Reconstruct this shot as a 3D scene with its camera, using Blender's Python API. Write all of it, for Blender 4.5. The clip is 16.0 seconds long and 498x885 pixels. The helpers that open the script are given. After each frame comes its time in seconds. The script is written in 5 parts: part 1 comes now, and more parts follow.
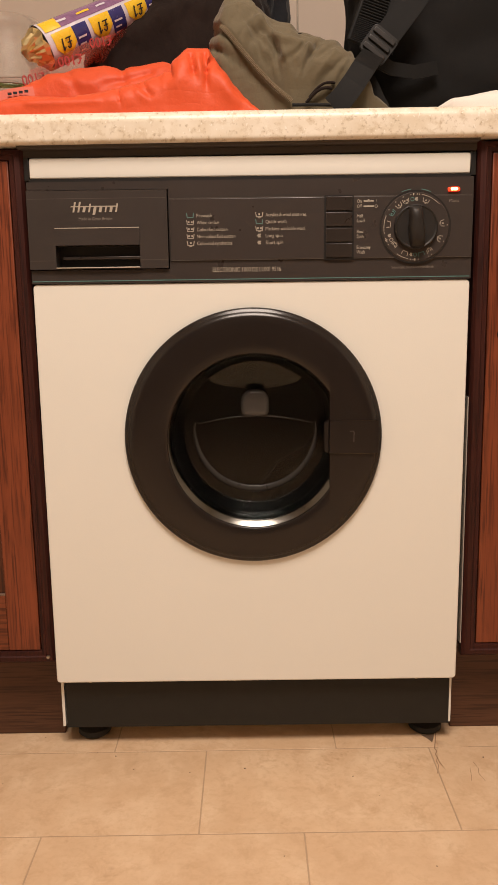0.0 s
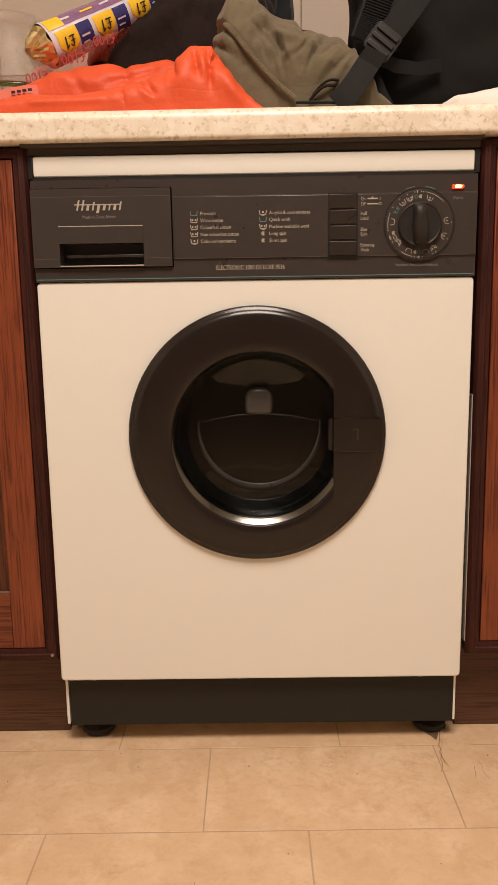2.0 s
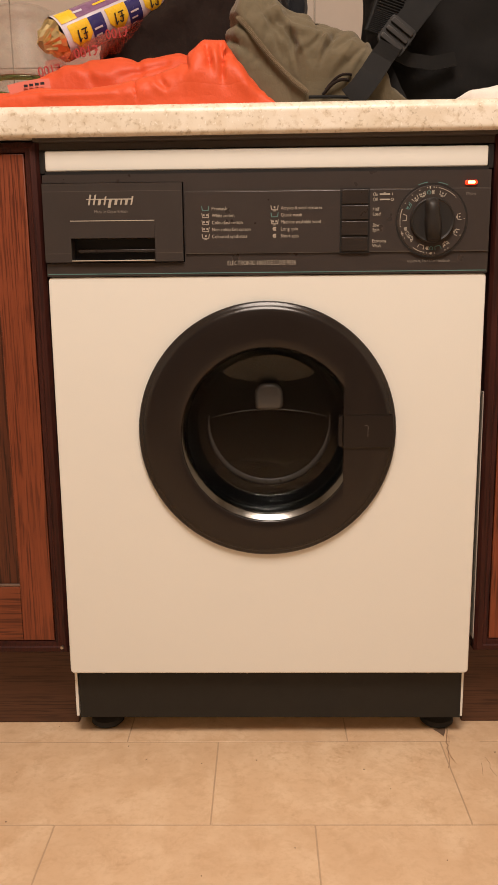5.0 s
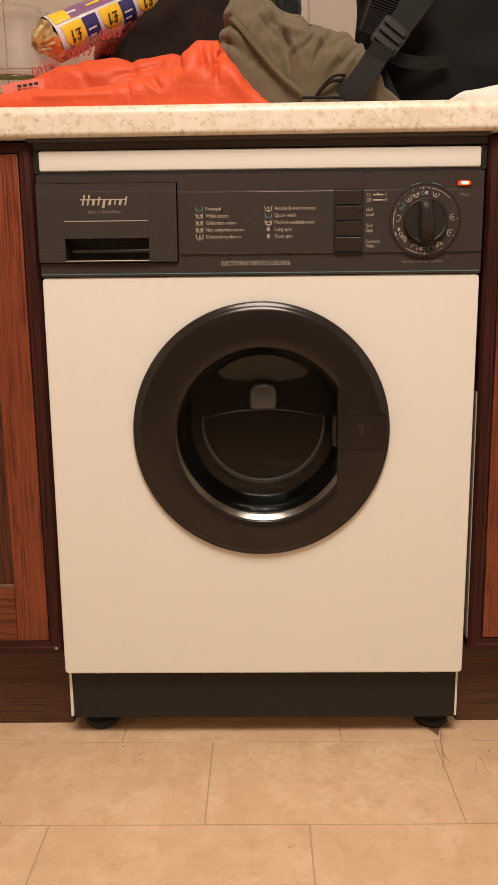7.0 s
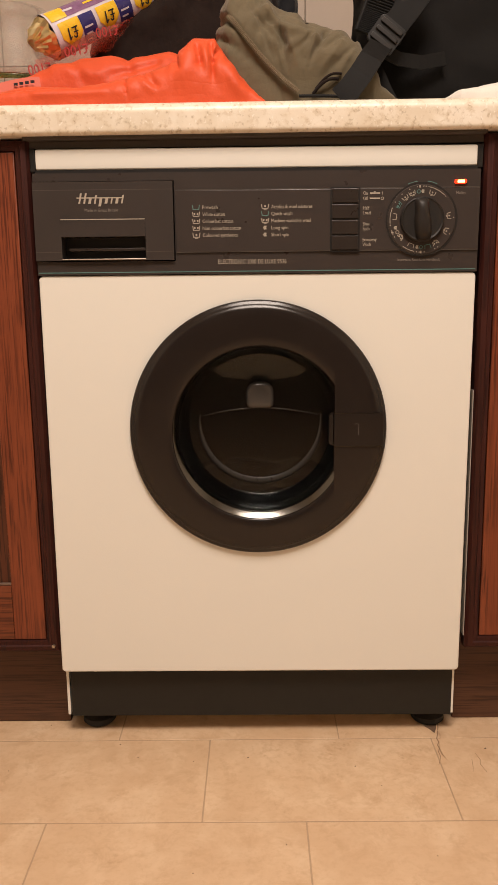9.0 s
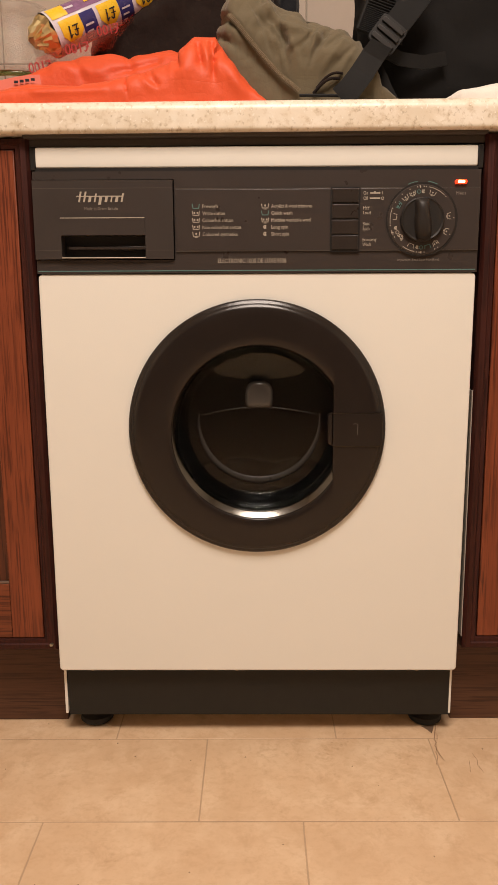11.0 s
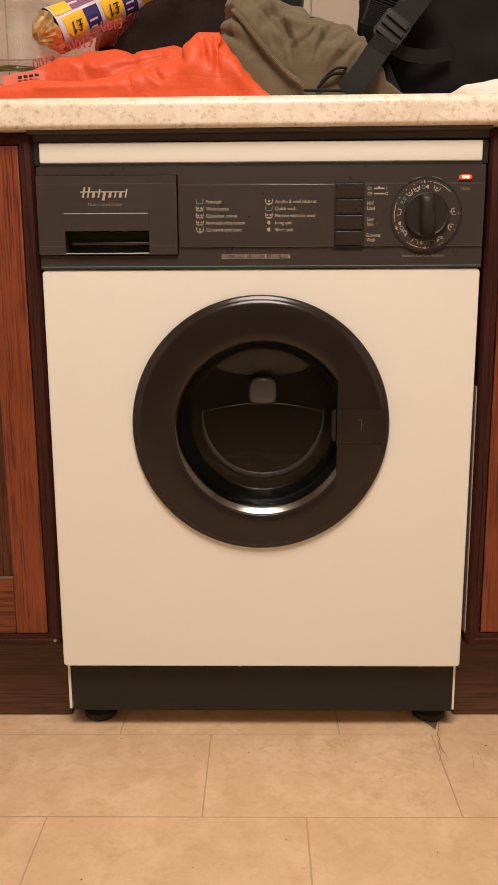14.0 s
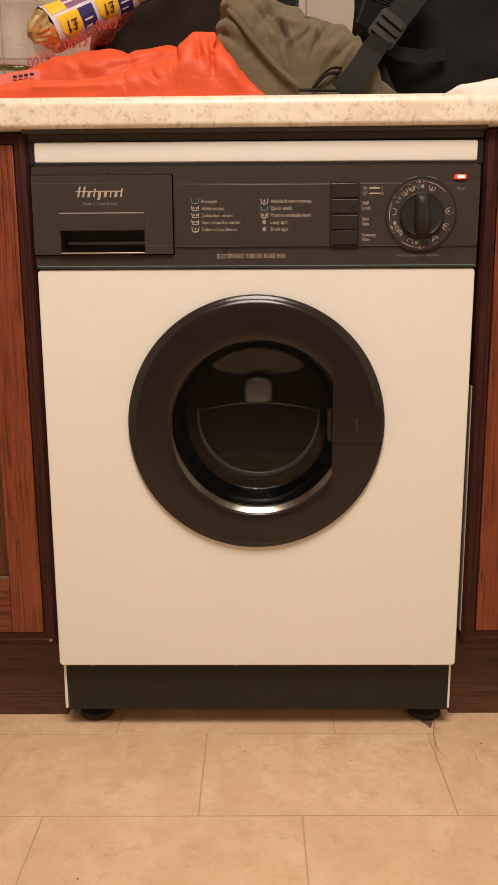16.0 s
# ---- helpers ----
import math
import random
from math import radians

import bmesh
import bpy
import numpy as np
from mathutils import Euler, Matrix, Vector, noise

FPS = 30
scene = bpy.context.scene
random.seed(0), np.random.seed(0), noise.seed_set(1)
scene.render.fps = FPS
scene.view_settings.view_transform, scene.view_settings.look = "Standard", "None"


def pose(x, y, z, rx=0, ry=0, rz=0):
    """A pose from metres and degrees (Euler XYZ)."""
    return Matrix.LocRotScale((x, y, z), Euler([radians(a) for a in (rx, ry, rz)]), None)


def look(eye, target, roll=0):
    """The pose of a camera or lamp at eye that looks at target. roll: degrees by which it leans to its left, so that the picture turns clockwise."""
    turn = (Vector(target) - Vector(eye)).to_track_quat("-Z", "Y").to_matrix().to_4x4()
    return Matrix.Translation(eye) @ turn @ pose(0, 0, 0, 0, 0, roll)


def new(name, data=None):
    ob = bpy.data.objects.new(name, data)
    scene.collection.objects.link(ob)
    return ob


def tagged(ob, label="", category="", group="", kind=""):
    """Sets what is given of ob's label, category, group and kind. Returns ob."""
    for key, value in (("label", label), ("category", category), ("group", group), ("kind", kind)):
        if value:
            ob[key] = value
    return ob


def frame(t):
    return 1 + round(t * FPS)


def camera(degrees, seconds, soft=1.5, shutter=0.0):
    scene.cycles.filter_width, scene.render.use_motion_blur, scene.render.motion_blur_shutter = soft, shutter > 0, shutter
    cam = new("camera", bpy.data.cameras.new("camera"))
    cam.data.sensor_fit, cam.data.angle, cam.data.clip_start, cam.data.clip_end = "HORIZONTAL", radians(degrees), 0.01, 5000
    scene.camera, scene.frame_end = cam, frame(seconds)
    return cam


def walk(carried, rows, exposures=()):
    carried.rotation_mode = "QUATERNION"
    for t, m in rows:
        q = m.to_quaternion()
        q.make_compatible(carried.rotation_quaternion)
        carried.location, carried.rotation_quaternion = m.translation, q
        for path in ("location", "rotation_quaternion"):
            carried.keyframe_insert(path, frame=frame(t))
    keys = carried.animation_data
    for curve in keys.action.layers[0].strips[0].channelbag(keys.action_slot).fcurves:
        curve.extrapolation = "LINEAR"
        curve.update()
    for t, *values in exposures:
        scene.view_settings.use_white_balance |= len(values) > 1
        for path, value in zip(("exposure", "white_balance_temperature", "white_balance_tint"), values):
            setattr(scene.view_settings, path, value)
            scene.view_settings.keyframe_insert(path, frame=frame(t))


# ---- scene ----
cam = camera(35.3, 16.0)
PATH = [
    (0, (-0.003, -1.09, 0.672), (-0.008, 0.878, 0.319), -1.0),
    (0.5, (-0.004, -1.09, 0.671), (-0.01, 0.878, 0.316), -0.9),
    (1, (-0.003, -1.089, 0.672), (-0.016, 0.878, 0.313), -1.0),
    (1.5, (-0.004, -1.089, 0.673), (-0.017, 0.878, 0.313), -1.1),
    (2, (-0.003, -1.09, 0.672), (-0.018, 0.878, 0.314), -1.1),
    (2.5, (-0.001, -1.091, 0.672), (-0.015, 0.877, 0.314), -1.1),
    (3, (-0.002, -1.091, 0.675), (-0.022, 0.877, 0.318), -0.9),
    (3.5, (-0.003, -1.09, 0.674), (-0.03, 0.877, 0.315), -0.8),
    (4, (-0.005, -1.089, 0.675), (-0.045, 0.876, 0.302), -0.8),
    (6.5, (0.0, -1.091, 0.678), (-0.038, 0.873, 0.299), -0.8),
    (7, (-0.001, -1.091, 0.677), (-0.03, 0.873, 0.3), -0.8),
    (7.5, (-0.001, -1.091, 0.677), (-0.028, 0.873, 0.302), -0.7),
    (8, (-0.001, -1.09, 0.677), (-0.03, 0.873, 0.299), -0.7),
    (8.5, (-0.002, -1.091, 0.677), (-0.029, 0.872, 0.297), -0.8),
    (9, (-0.001, -1.092, 0.677), (-0.022, 0.871, 0.296), -0.8),
    (11.5, (0.0, -1.091, 0.678), (-0.023, 0.871, 0.291), -0.4),
    (12, (0.0, -1.091, 0.678), (-0.029, 0.87, 0.287), -0.4),
    (12.5, (0.001, -1.091, 0.676), (-0.032, 0.87, 0.286), -0.5),
    (13, (0.001, -1.092, 0.678), (-0.033, 0.87, 0.288), -0.6),
    (13.5, (-0.001, -1.09, 0.678), (-0.03, 0.871, 0.289), -0.5),
    (14, (0.001, -1.091, 0.676), (-0.03, 0.87, 0.285), -0.5),
    (14.5, (0.0, -1.091, 0.677), (-0.028, 0.87, 0.281), -0.5),
    (15, (-0.001, -1.09, 0.676), (-0.026, 0.87, 0.278), -0.5),
    (15.5, (0.002, -1.091, 0.677), (-0.024, 0.869, 0.279), -0.6),
    (16, (0.001, -1.092, 0.677), (-0.019, 0.869, 0.283), -0.5),
]
walk(cam, [(t, look(eye, target, roll)) for t, eye, target, roll in PATH])


# ---- light ----
def make_world():
    w = bpy.data.worlds.new("room_air")
    scene.world = w
    w.use_nodes = True
    bg = w.node_tree.nodes["Background"]
    bg.inputs[0].default_value, bg.inputs[1].default_value = (1.0, 0.85, 0.68, 1), 0.02


make_world()
lamp = bpy.data.lights.new("kitchen_lamp", "AREA")
lamp.shape, lamp.size, lamp.energy, lamp.color = "DISK", 1.0, 62.5, (1.0, 0.838, 0.720)
new("kitchen_lamp", lamp).matrix_world = look((0.03, -1.22, 2.36), (0.03, -1.219, 0))


# ---- materials ----
class Nodes:
    """A small helper to write node materials."""

    def __init__(self, name):
        self.m = bpy.data.materials.new(name)
        self.m.use_nodes = True
        self.t = self.m.node_tree
        self.b = self.t.nodes["Principled BSDF"]
        self.co = self.t.nodes.new("ShaderNodeTexCoord").outputs["Object"]

    def node(self, kind, **inputs):
        n = self.t.nodes.new(kind)
        for k, v in inputs.items():
            self.put(n.inputs[k.replace("_", " ")], v)
        return n

    def put(self, socket, v):
        if isinstance(v, bpy.types.NodeSocket):
            self.t.links.new(v, socket)
        else:
            socket.default_value = v

    def scaled(self, s):
        n = self.t.nodes.new("ShaderNodeMapping")
        self.put(n.inputs["Vector"], self.co)
        n.inputs["Scale"].default_value = s
        return n.outputs[0]

    def noise(self, scale, detail=3.0, vec=None, rough=0.55, distortion=0.0):
        n = self.node("ShaderNodeTexNoise", Scale=scale, Detail=detail, Roughness=rough, Distortion=distortion)
        self.put(n.inputs["Vector"], vec or self.co)
        return n.outputs["Fac"]

    def ramp(self, fac, stops):
        n = self.t.nodes.new("ShaderNodeValToRGB")
        self.put(n.inputs[0], fac)
        e = n.color_ramp.elements
        while len(e) < len(stops):
            e.new(0.5)
        for el, (p, c) in zip(e, stops):
            el.position = p
            el.color = (c, c, c, 1) if isinstance(c, (int, float)) else (*c, 1)
        return n.outputs[0]

    def mix(self, fac, a, b, how="MIX"):
        n = self.t.nodes.new("ShaderNodeMix")
        n.data_type, n.blend_type = "RGBA", how
        self.put(n.inputs[0], fac)
        for s, v in ((n.inputs[6], a), (n.inputs[7], b)):
            self.put(s, (*v, 1) if isinstance(v, tuple) and len(v) == 3 else v)
        return n.outputs[2]

    def math(self, op, a, b=0.0):
        n = self.t.nodes.new("ShaderNodeMath")
        n.operation = op
        self.put(n.inputs[0], a)
        self.put(n.inputs[1], b)
        return n.outputs[0]

    def bump(self, height, strength, distance):
        n = self.node("ShaderNodeBump", Strength=strength, Distance=distance, Height=height)
        self.put(self.b.inputs["Normal"], n.outputs[0])

    def set(self, **inputs):
        for k, v in inputs.items():
            if isinstance(v, tuple) and len(v) == 3:
                v = (*v, 1)
            self.put(self.b.inputs[k.replace("_", " ")], v)
        return self


def shade(c, k):
    return tuple(v * k for v in c)


def plain(name, c, rough, metal=0.0, vary=0.12, size=40.0, bump=0.0, bump_size=600.0, spec=0.5):
    n = Nodes(name)
    f = n.mix(n.noise(size), shade(c, 1 - vary), shade(c, 1 + vary))
    f = n.mix(n.noise(size * 11, 2), f, shade(c, 1 - vary * 0.6), "MIX") if vary > 0.05 else f
    n.set(Base_Color=f, Metallic=metal, Specular_IOR_Level=spec,
          Roughness=n.math("ADD", n.math("MULTIPLY", n.noise(size * 2.3), 0.16), rough - 0.08))
    if bump:
        n.bump(n.noise(bump_size, 2), 0.4, bump)
    return n.m


def wood(name, dark, mid, light, along="z", rough=0.42, band=26.0, spec=0.4):
    """Stained oak: short dark pores over a quiet figure along one axis."""
    n = Nodes(name)
    def along_axis(k):
        return n.scaled({"z": (1, 1, k), "x": (k, 1, 1)}[along])
    figure = n.noise(band, 3, along_axis(0.09), 0.5, 0.6)
    rings = n.math("FRACT", n.math("MULTIPLY", figure, 7.0))
    pores = n.noise(310, 3, along_axis(0.030), 0.6, 0.25)
    flecks = n.noise(230, 2, along_axis(0.055), 0.5)
    clusters = n.noise(band * 2.2, 2, along_axis(0.05))
    c = n.mix(n.ramp(rings, ((0.0, 0.35), (0.4, 1.0), (0.8, 0.8), (1.0, 0.4))), mid, light)
    few = n.math("MULTIPLY", n.ramp(pores, ((0.40, 1.0), (0.51, 0.0))), n.ramp(clusters, ((0.36, 0.4), (0.6, 0.85))))
    c = n.mix(few, c, dark)
    c = n.mix(n.math("MULTIPLY", n.ramp(flecks, ((0.32, 1.0), (0.42, 0.0))), 0.3), c, dark)
    c = n.mix(n.math("MULTIPLY", n.ramp(n.noise(7, 3), ((0.35, 0.0), (0.7, 1.0))), 0.22), c, dark)
    n.set(Base_Color=c, Specular_IOR_Level=spec, Roughness=n.math("ADD", n.math("MULTIPLY", pores, 0.2), rough - 0.1))
    n.bump(pores, 0.35, 0.0005)
    return n.m


def speckled_laminate():
    n = Nodes("speckled_laminate")
    c = n.mix(n.ramp(n.noise(28, 4), ((0.35, 0.0), (0.68, 1.0))), (0.72, 0.645, 0.52), (0.83, 0.78, 0.68))
    c = n.mix(n.ramp(n.noise(95, 4, None, 0.65), ((0.5, 0.0), (0.72, 0.75))), c, (0.53, 0.43, 0.29))
    c = n.mix(n.ramp(n.noise(190, 3), ((0.60, 0.0), (0.74, 0.45))), c, (0.27, 0.205, 0.125))
    c = n.mix(n.ramp(n.noise(150, 2, n.scaled((1.3, 0.9, 1.1))), ((0.64, 0.0), (0.7, 0.8))), c, (0.88, 0.84, 0.76))
    n.set(Base_Color=c, Roughness=0.34)
    n.bump(n.noise(300, 2), 0.15, 0.0004)
    return n.m


def vinyl_slab():
    n = Nodes("vinyl_slab")
    rnd = n.t.nodes.new("ShaderNodeObjectInfo").outputs["Random"]
    place = n.t.nodes.new("ShaderNodeNewGeometry").outputs["Position"]
    base = n.mix(n.ramp(n.noise(7, 4, place, 0.6), ((0.3, 0.0), (0.72, 1.0))), (0.585, 0.400, 0.245), (0.690, 0.500, 0.325))
    base = n.mix(n.ramp(n.noise(17, 4, place, 0.6, 0.3), ((0.46, 0.0), (0.70, 0.55))), base, (0.785, 0.610, 0.425))
    base = n.mix(n.ramp(n.noise(26, 5, place, 0.7, 0.4), ((0.52, 0.0), (0.74, 0.75))), base, (0.49, 0.310, 0.172))
    spots = n.math("MULTIPLY", n.ramp(n.noise(95, 3, place, 0.55, 0.2), ((0.54, 0.0), (0.74, 0.6))), n.ramp(n.noise(13, 2, place), ((0.50, 0.0), (0.68, 1.0))))
    base = n.mix(spots, base, (0.40, 0.235, 0.130))
    base = n.mix(n.ramp(n.noise(90, 4, place, 0.7), ((0.48, 0.0), (0.72, 0.5))), base, (0.52, 0.335, 0.19))
    base = n.mix(n.math("MULTIPLY", rnd, 0.25), base, (0.62, 0.42, 0.26))
    n.set(Base_Color=base, Roughness=n.math("ADD", n.math("MULTIPLY", n.noise(24, 3, place), 0.25), 0.36))
    n.bump(n.noise(110, 4, place), 0.16, 0.0007)
    return n.m


def cloth(name, c, rough=0.8, sheen=0.2, weave=1500.0, crease=0.0015, vary=0.18, sharp=0.0):
    n = Nodes(name)
    f = n.mix(n.noise(22, 4), shade(c, 1 - vary), shade(c, 1 + vary))
    f = n.mix(n.math("MULTIPLY", n.noise(weave, 1), 0.3), f, shade(c, 0.6))
    n.set(Base_Color=f, Roughness=rough, Sheen_Weight=sheen, Specular_IOR_Level=0.25)
    h = n.math("ADD", n.math("MULTIPLY", n.noise(70, 3, n.scaled((1, 1, 0.7)), 0.5, 0.15), 0.8), n.math("MULTIPLY", n.noise(weave, 1), 0.06))
    if sharp:
        for size, k in ((13, 1.0), (31, 0.35)):
            v = n.math("ABSOLUTE", n.math("SUBTRACT", n.noise(size, 2, n.scaled((0.75, 1, 1.5)), 0.5, 0.4), 0.5))
            h = n.math("ADD", h, n.math("MULTIPLY", n.math("POWER", v, 0.55), sharp * k))
    n.bump(h, 0.5, crease * 2.5)
    return n.m


def glass(name, c, rough=0.02, ior=1.45):
    n = Nodes(name)
    n.set(Base_Color=c, Roughness=rough, IOR=ior, Transmission_Weight=1.0)
    return n.m


def film(name, c, clear):
    """Thin clear wrapper: mostly see-through, a little gloss."""
    n = Nodes(name)
    n.set(Base_Color=c, Roughness=0.35, Specular_IOR_Level=0.25, Alpha=n.math("ADD", n.math("MULTIPLY", n.noise(45, 3), 0.3), clear))
    return n.m


def glow(name, c, strength):
    n = Nodes(name)
    n.set(Base_Color=c, Emission_Color=c, Emission_Strength=strength, Roughness=0.3)
    return n.m


ENAMEL = plain("white_enamel", (0.785, 0.782, 0.728), 0.36, vary=0.015, size=6, bump=0.0002, bump_size=500)
PANEL = plain("dark_brown_plastic", (0.045, 0.0365, 0.0330), 0.30, vary=0.14, size=14, bump=0.0002, bump_size=900)
DRAWER = plain("drawer_plastic", (0.0430, 0.0350, 0.0315), 0.36, vary=0.14, size=14, bump=0.0002, bump_size=900)
RING = plain("gloss_brown_plastic", (0.0175, 0.0132, 0.0113), 0.22, vary=0.2, size=9, bump=0.0001, bump_size=300, spec=0.38)
BLACK = plain("black_plastic", (0.008, 0.007, 0.0065), 0.45, vary=0.2)
BUTTON = plain("button_plastic", (0.027, 0.0205, 0.017), 0.3, vary=0.15, size=30)
KNOB = plain("knob_plastic", (0.0095, 0.0075, 0.0062), 0.5, vary=0.2)
GRIP = plain("grip_plastic", (0.021, 0.017, 0.0145), 0.48, vary=0.2, spec=0.3)
PLINTH = plain("black_painted_steel", (0.0085, 0.0078, 0.0058), 0.65, vary=0.18, size=20, bump=0.0003)
RUBBER = plain("black_rubber", (0.012, 0.011, 0.010), 0.7)
DARK_CHROME = plain("dark_chrome", (0.15, 0.143, 0.13), 0.2, metal=1.0, vary=0.12, size=25)
STEEL = plain("drum_steel", (0.16, 0.16, 0.15), 0.45, metal=1.0, vary=0.15)
TUB = plain("tub_rubber", (0.016, 0.017, 0.016), 0.9, spec=0.1)
SCREW = plain("zinc_screw", (0.45, 0.42, 0.36), 0.4, metal=1.0)
PORTHOLE = glass("smoked_glass", (0.50, 0.54, 0.52), 0.16, 1.33)
# greys that replace reflections on the door glass: boss, then rim
BOSS_REFLECTION = plain("boss_reflection_grey", (0.058, 0.054, 0.050), 0.22, vary=0.1)
RIM_HIGHLIGHT = plain("rim_highlight_grey", (0.032, 0.031, 0.029), 0.3, vary=0.2, size=40)
FROST_DIM = plain("moulded_dim_glass", (0.017, 0.0165, 0.016), 0.3, vary=0.2, size=60)
GAP_SHADE = plain("gap_shade_board", (0.08, 0.066, 0.056), 0.9, vary=0.3, size=200)
PRINT = plain("cream_print", (0.40, 0.365, 0.30), 0.5, vary=0.03)
DIM_PRINT = plain("grey_print", (0.23, 0.205, 0.175), 0.5, vary=0.03)
MELAMINE = plain("white_melamine", (0.36, 0.335, 0.30), 0.5, vary=0.15)
LINE = plain("moulded_line_plastic", (0.085, 0.074, 0.063), 0.45, vary=0.05)
TEAL = plain("teal_print", (0.10, 0.22, 0.21), 0.5, vary=0.03)
SILVER = plain("silver_badge", (0.60, 0.55, 0.46), 0.35, metal=0.4, vary=0.05)
LED = glow("red_lamp", (1.0, 0.045, 0.012), 1.5)
LED_CORE = glow("red_lamp_core", (1.0, 0.42, 0.14), 8.0)
OAK_V = wood("oak_upright", (0.062, 0.0135, 0.0060), (0.180, 0.0415, 0.0158), (0.230, 0.056, 0.0215), "z")
OAK_H = wood("oak_crosswise", (0.046, 0.010, 0.0045), (0.140, 0.034, 0.013), (0.195, 0.051, 0.0195), "x")
DARK_V = wood("dark_stained_upright", (0.014, 0.0036, 0.0028), (0.037, 0.0085, 0.0062), (0.050, 0.0115, 0.0078), "z", 0.55, 26.0, 0.25)
DARK_H = wood("dark_stained_crosswise", (0.034, 0.0135, 0.007), (0.084, 0.036, 0.019), (0.108, 0.047, 0.025), "x", 0.5, 15.0)
PANEL_WOOD = wood("oak_field", (0.018, 0.005, 0.003), (0.075, 0.020, 0.009), (0.10, 0.028, 0.012), "z")
CARCASS = plain("brown_board", (0.16, 0.105, 0.075), 0.55)
IRON = plain("black_iron", (0.02, 0.018, 0.016), 0.5, metal=0.6)
LAMINATE = speckled_laminate()
SLAB = vinyl_slab()
SCUFF = plain("scuffed_vinyl", (0.30, 0.18, 0.105), 0.7)
GROUT = plain("vinyl_joint", (0.50, 0.35, 0.225), 0.7, vary=0.2)
TEAR = plain("torn_backing", (0.13, 0.08, 0.05), 0.8)
WALLPAINT = plain("warm_cream_paint", (0.66, 0.60, 0.50), 0.8, vary=0.05, size=3, bump=0.0006, bump_size=120)
FARWALL = plain("reflection_dimming_dark", (0.10, 0.075, 0.058), 0.7, vary=0.1, size=4)
CEILPAINT = plain("white_ceiling_paint", (0.78, 0.75, 0.70), 0.9, vary=0.03, size=3)
TILE = plain("beige_satin_tile", (0.50, 0.41, 0.335), 0.6, vary=0.06, size=12, bump=0.0003, bump_size=60)
ORANGE = cloth("orange_nylon", (0.68, 0.094, 0.032), 0.5, 0.0, 1800, 0.0012, 0.12, 0.6)
OLIVE = cloth("olive_cotton", (0.130, 0.105, 0.063), 0.8, 0.15, 1500, 0.0016, 0.14, 0.6)
COAT = cloth("dark_brown_fleece", (0.015, 0.0085, 0.0064), 0.95, 0.05, 500, 0.003, 0.35)
NAVY = cloth("navy_cloth", (0.0065, 0.0070, 0.0095), 0.8, 0.1, 900, 0.002, 0.5)
BAG = cloth("black_nylon", (0.0062, 0.0056, 0.0054), 0.85, 0.0, 1100, 0.001, 0.25)
WEB = cloth("black_webbing", (0.0040, 0.0038, 0.0038), 0.65, 0.02, 1600, 0.0006, 0.2)
MESH = cloth("spacer_mesh", (0.0095, 0.0095, 0.0098), 0.8, 0.05, 1500, 0.001, 0.2)
WHITE_CLOTH = cloth("white_cloth", (0.78, 0.74, 0.68), 0.85, 0.1, 900, 0.001, 0.05)
PINK = cloth("pale_red_label", (0.64, 0.15, 0.10), 0.6, 0.0, 1500, 0.0004, 0.06)
BRASS = plain("brass", (0.18, 0.135, 0.085), 0.45, metal=1.0)
CLEAR = film("clear_plastic", (0.46, 0.41, 0.34), 0.04)
GREEN = glass("green_plastic", (0.30, 0.42, 0.16), 0.15)
WRAP_WHITE = plain("lilac_white_wrapper", (0.62, 0.58, 0.66), 0.22, vary=0.1)
WRAP_BLUE = plain("blue_wrapper", (0.035, 0.032, 0.16), 0.25, vary=0.2)
WRAP_PURPLE = plain("purple_wrapper", (0.27, 0.14, 0.27), 0.2, vary=0.6, size=120)
WRAP_YELLOW = plain("yellow_wrapper", (0.80, 0.52, 0.03), 0.28, vary=0.05)
WRAP_RED = plain("red_wrapper", (0.55, 0.05, 0.03), 0.28, vary=0.15)
INK = plain("black_ink", (0.02, 0.017, 0.02), 0.4, vary=0.05)
RED_INK = plain("red_ink", (0.34, 0.03, 0.03), 0.4, vary=0.05)
FOIL = plain("gold_foil", (0.90, 0.74, 0.40), 0.36, metal=1.0, vary=0.2)
FILM = film("red_tinted_film", (0.60, 0.22, 0.17), 0.24)


# ---- mesh helpers ----
def mesh_of(name, bm, mat, smooth=20.0):
    me = bpy.data.meshes.new(name)
    bmesh.ops.recalc_face_normals(bm, faces=bm.faces)
    for e in bm.edges:
        e.smooth = len(e.link_faces) == 2 and e.calc_face_angle(0.0) < radians(smooth)
    for f in bm.faces:
        f.smooth = True
    bm.to_mesh(me)
    bm.free()
    me.materials.append(mat)
    return me


def part(name, bm, material, parent=None, label="", smooth=20.0):
    """One bmesh as one mesh object under a thing or part."""
    ob = new(name, mesh_of(name, bm, material, smooth))
    if parent:
        ob.parent = parent
    return tagged(ob, label)


def box(x0, x1, y0, y1, z0, z1, r=0.0, seg=2, bm=None):
    bm = bm or bmesh.new()
    ret = bmesh.ops.create_cube(bm, size=1.0, matrix=Matrix.Translation(((x0 + x1) / 2, (y0 + y1) / 2, (z0 + z1) / 2))
                                @ Matrix.Diagonal((x1 - x0, y1 - y0, z1 - z0, 1)))
    if r:
        es = list({e for v in ret["verts"] for e in v.link_edges})
        bmesh.ops.bevel(bm, geom=es, offset=r, segments=seg, profile=0.5, affect="EDGES")
    return bm


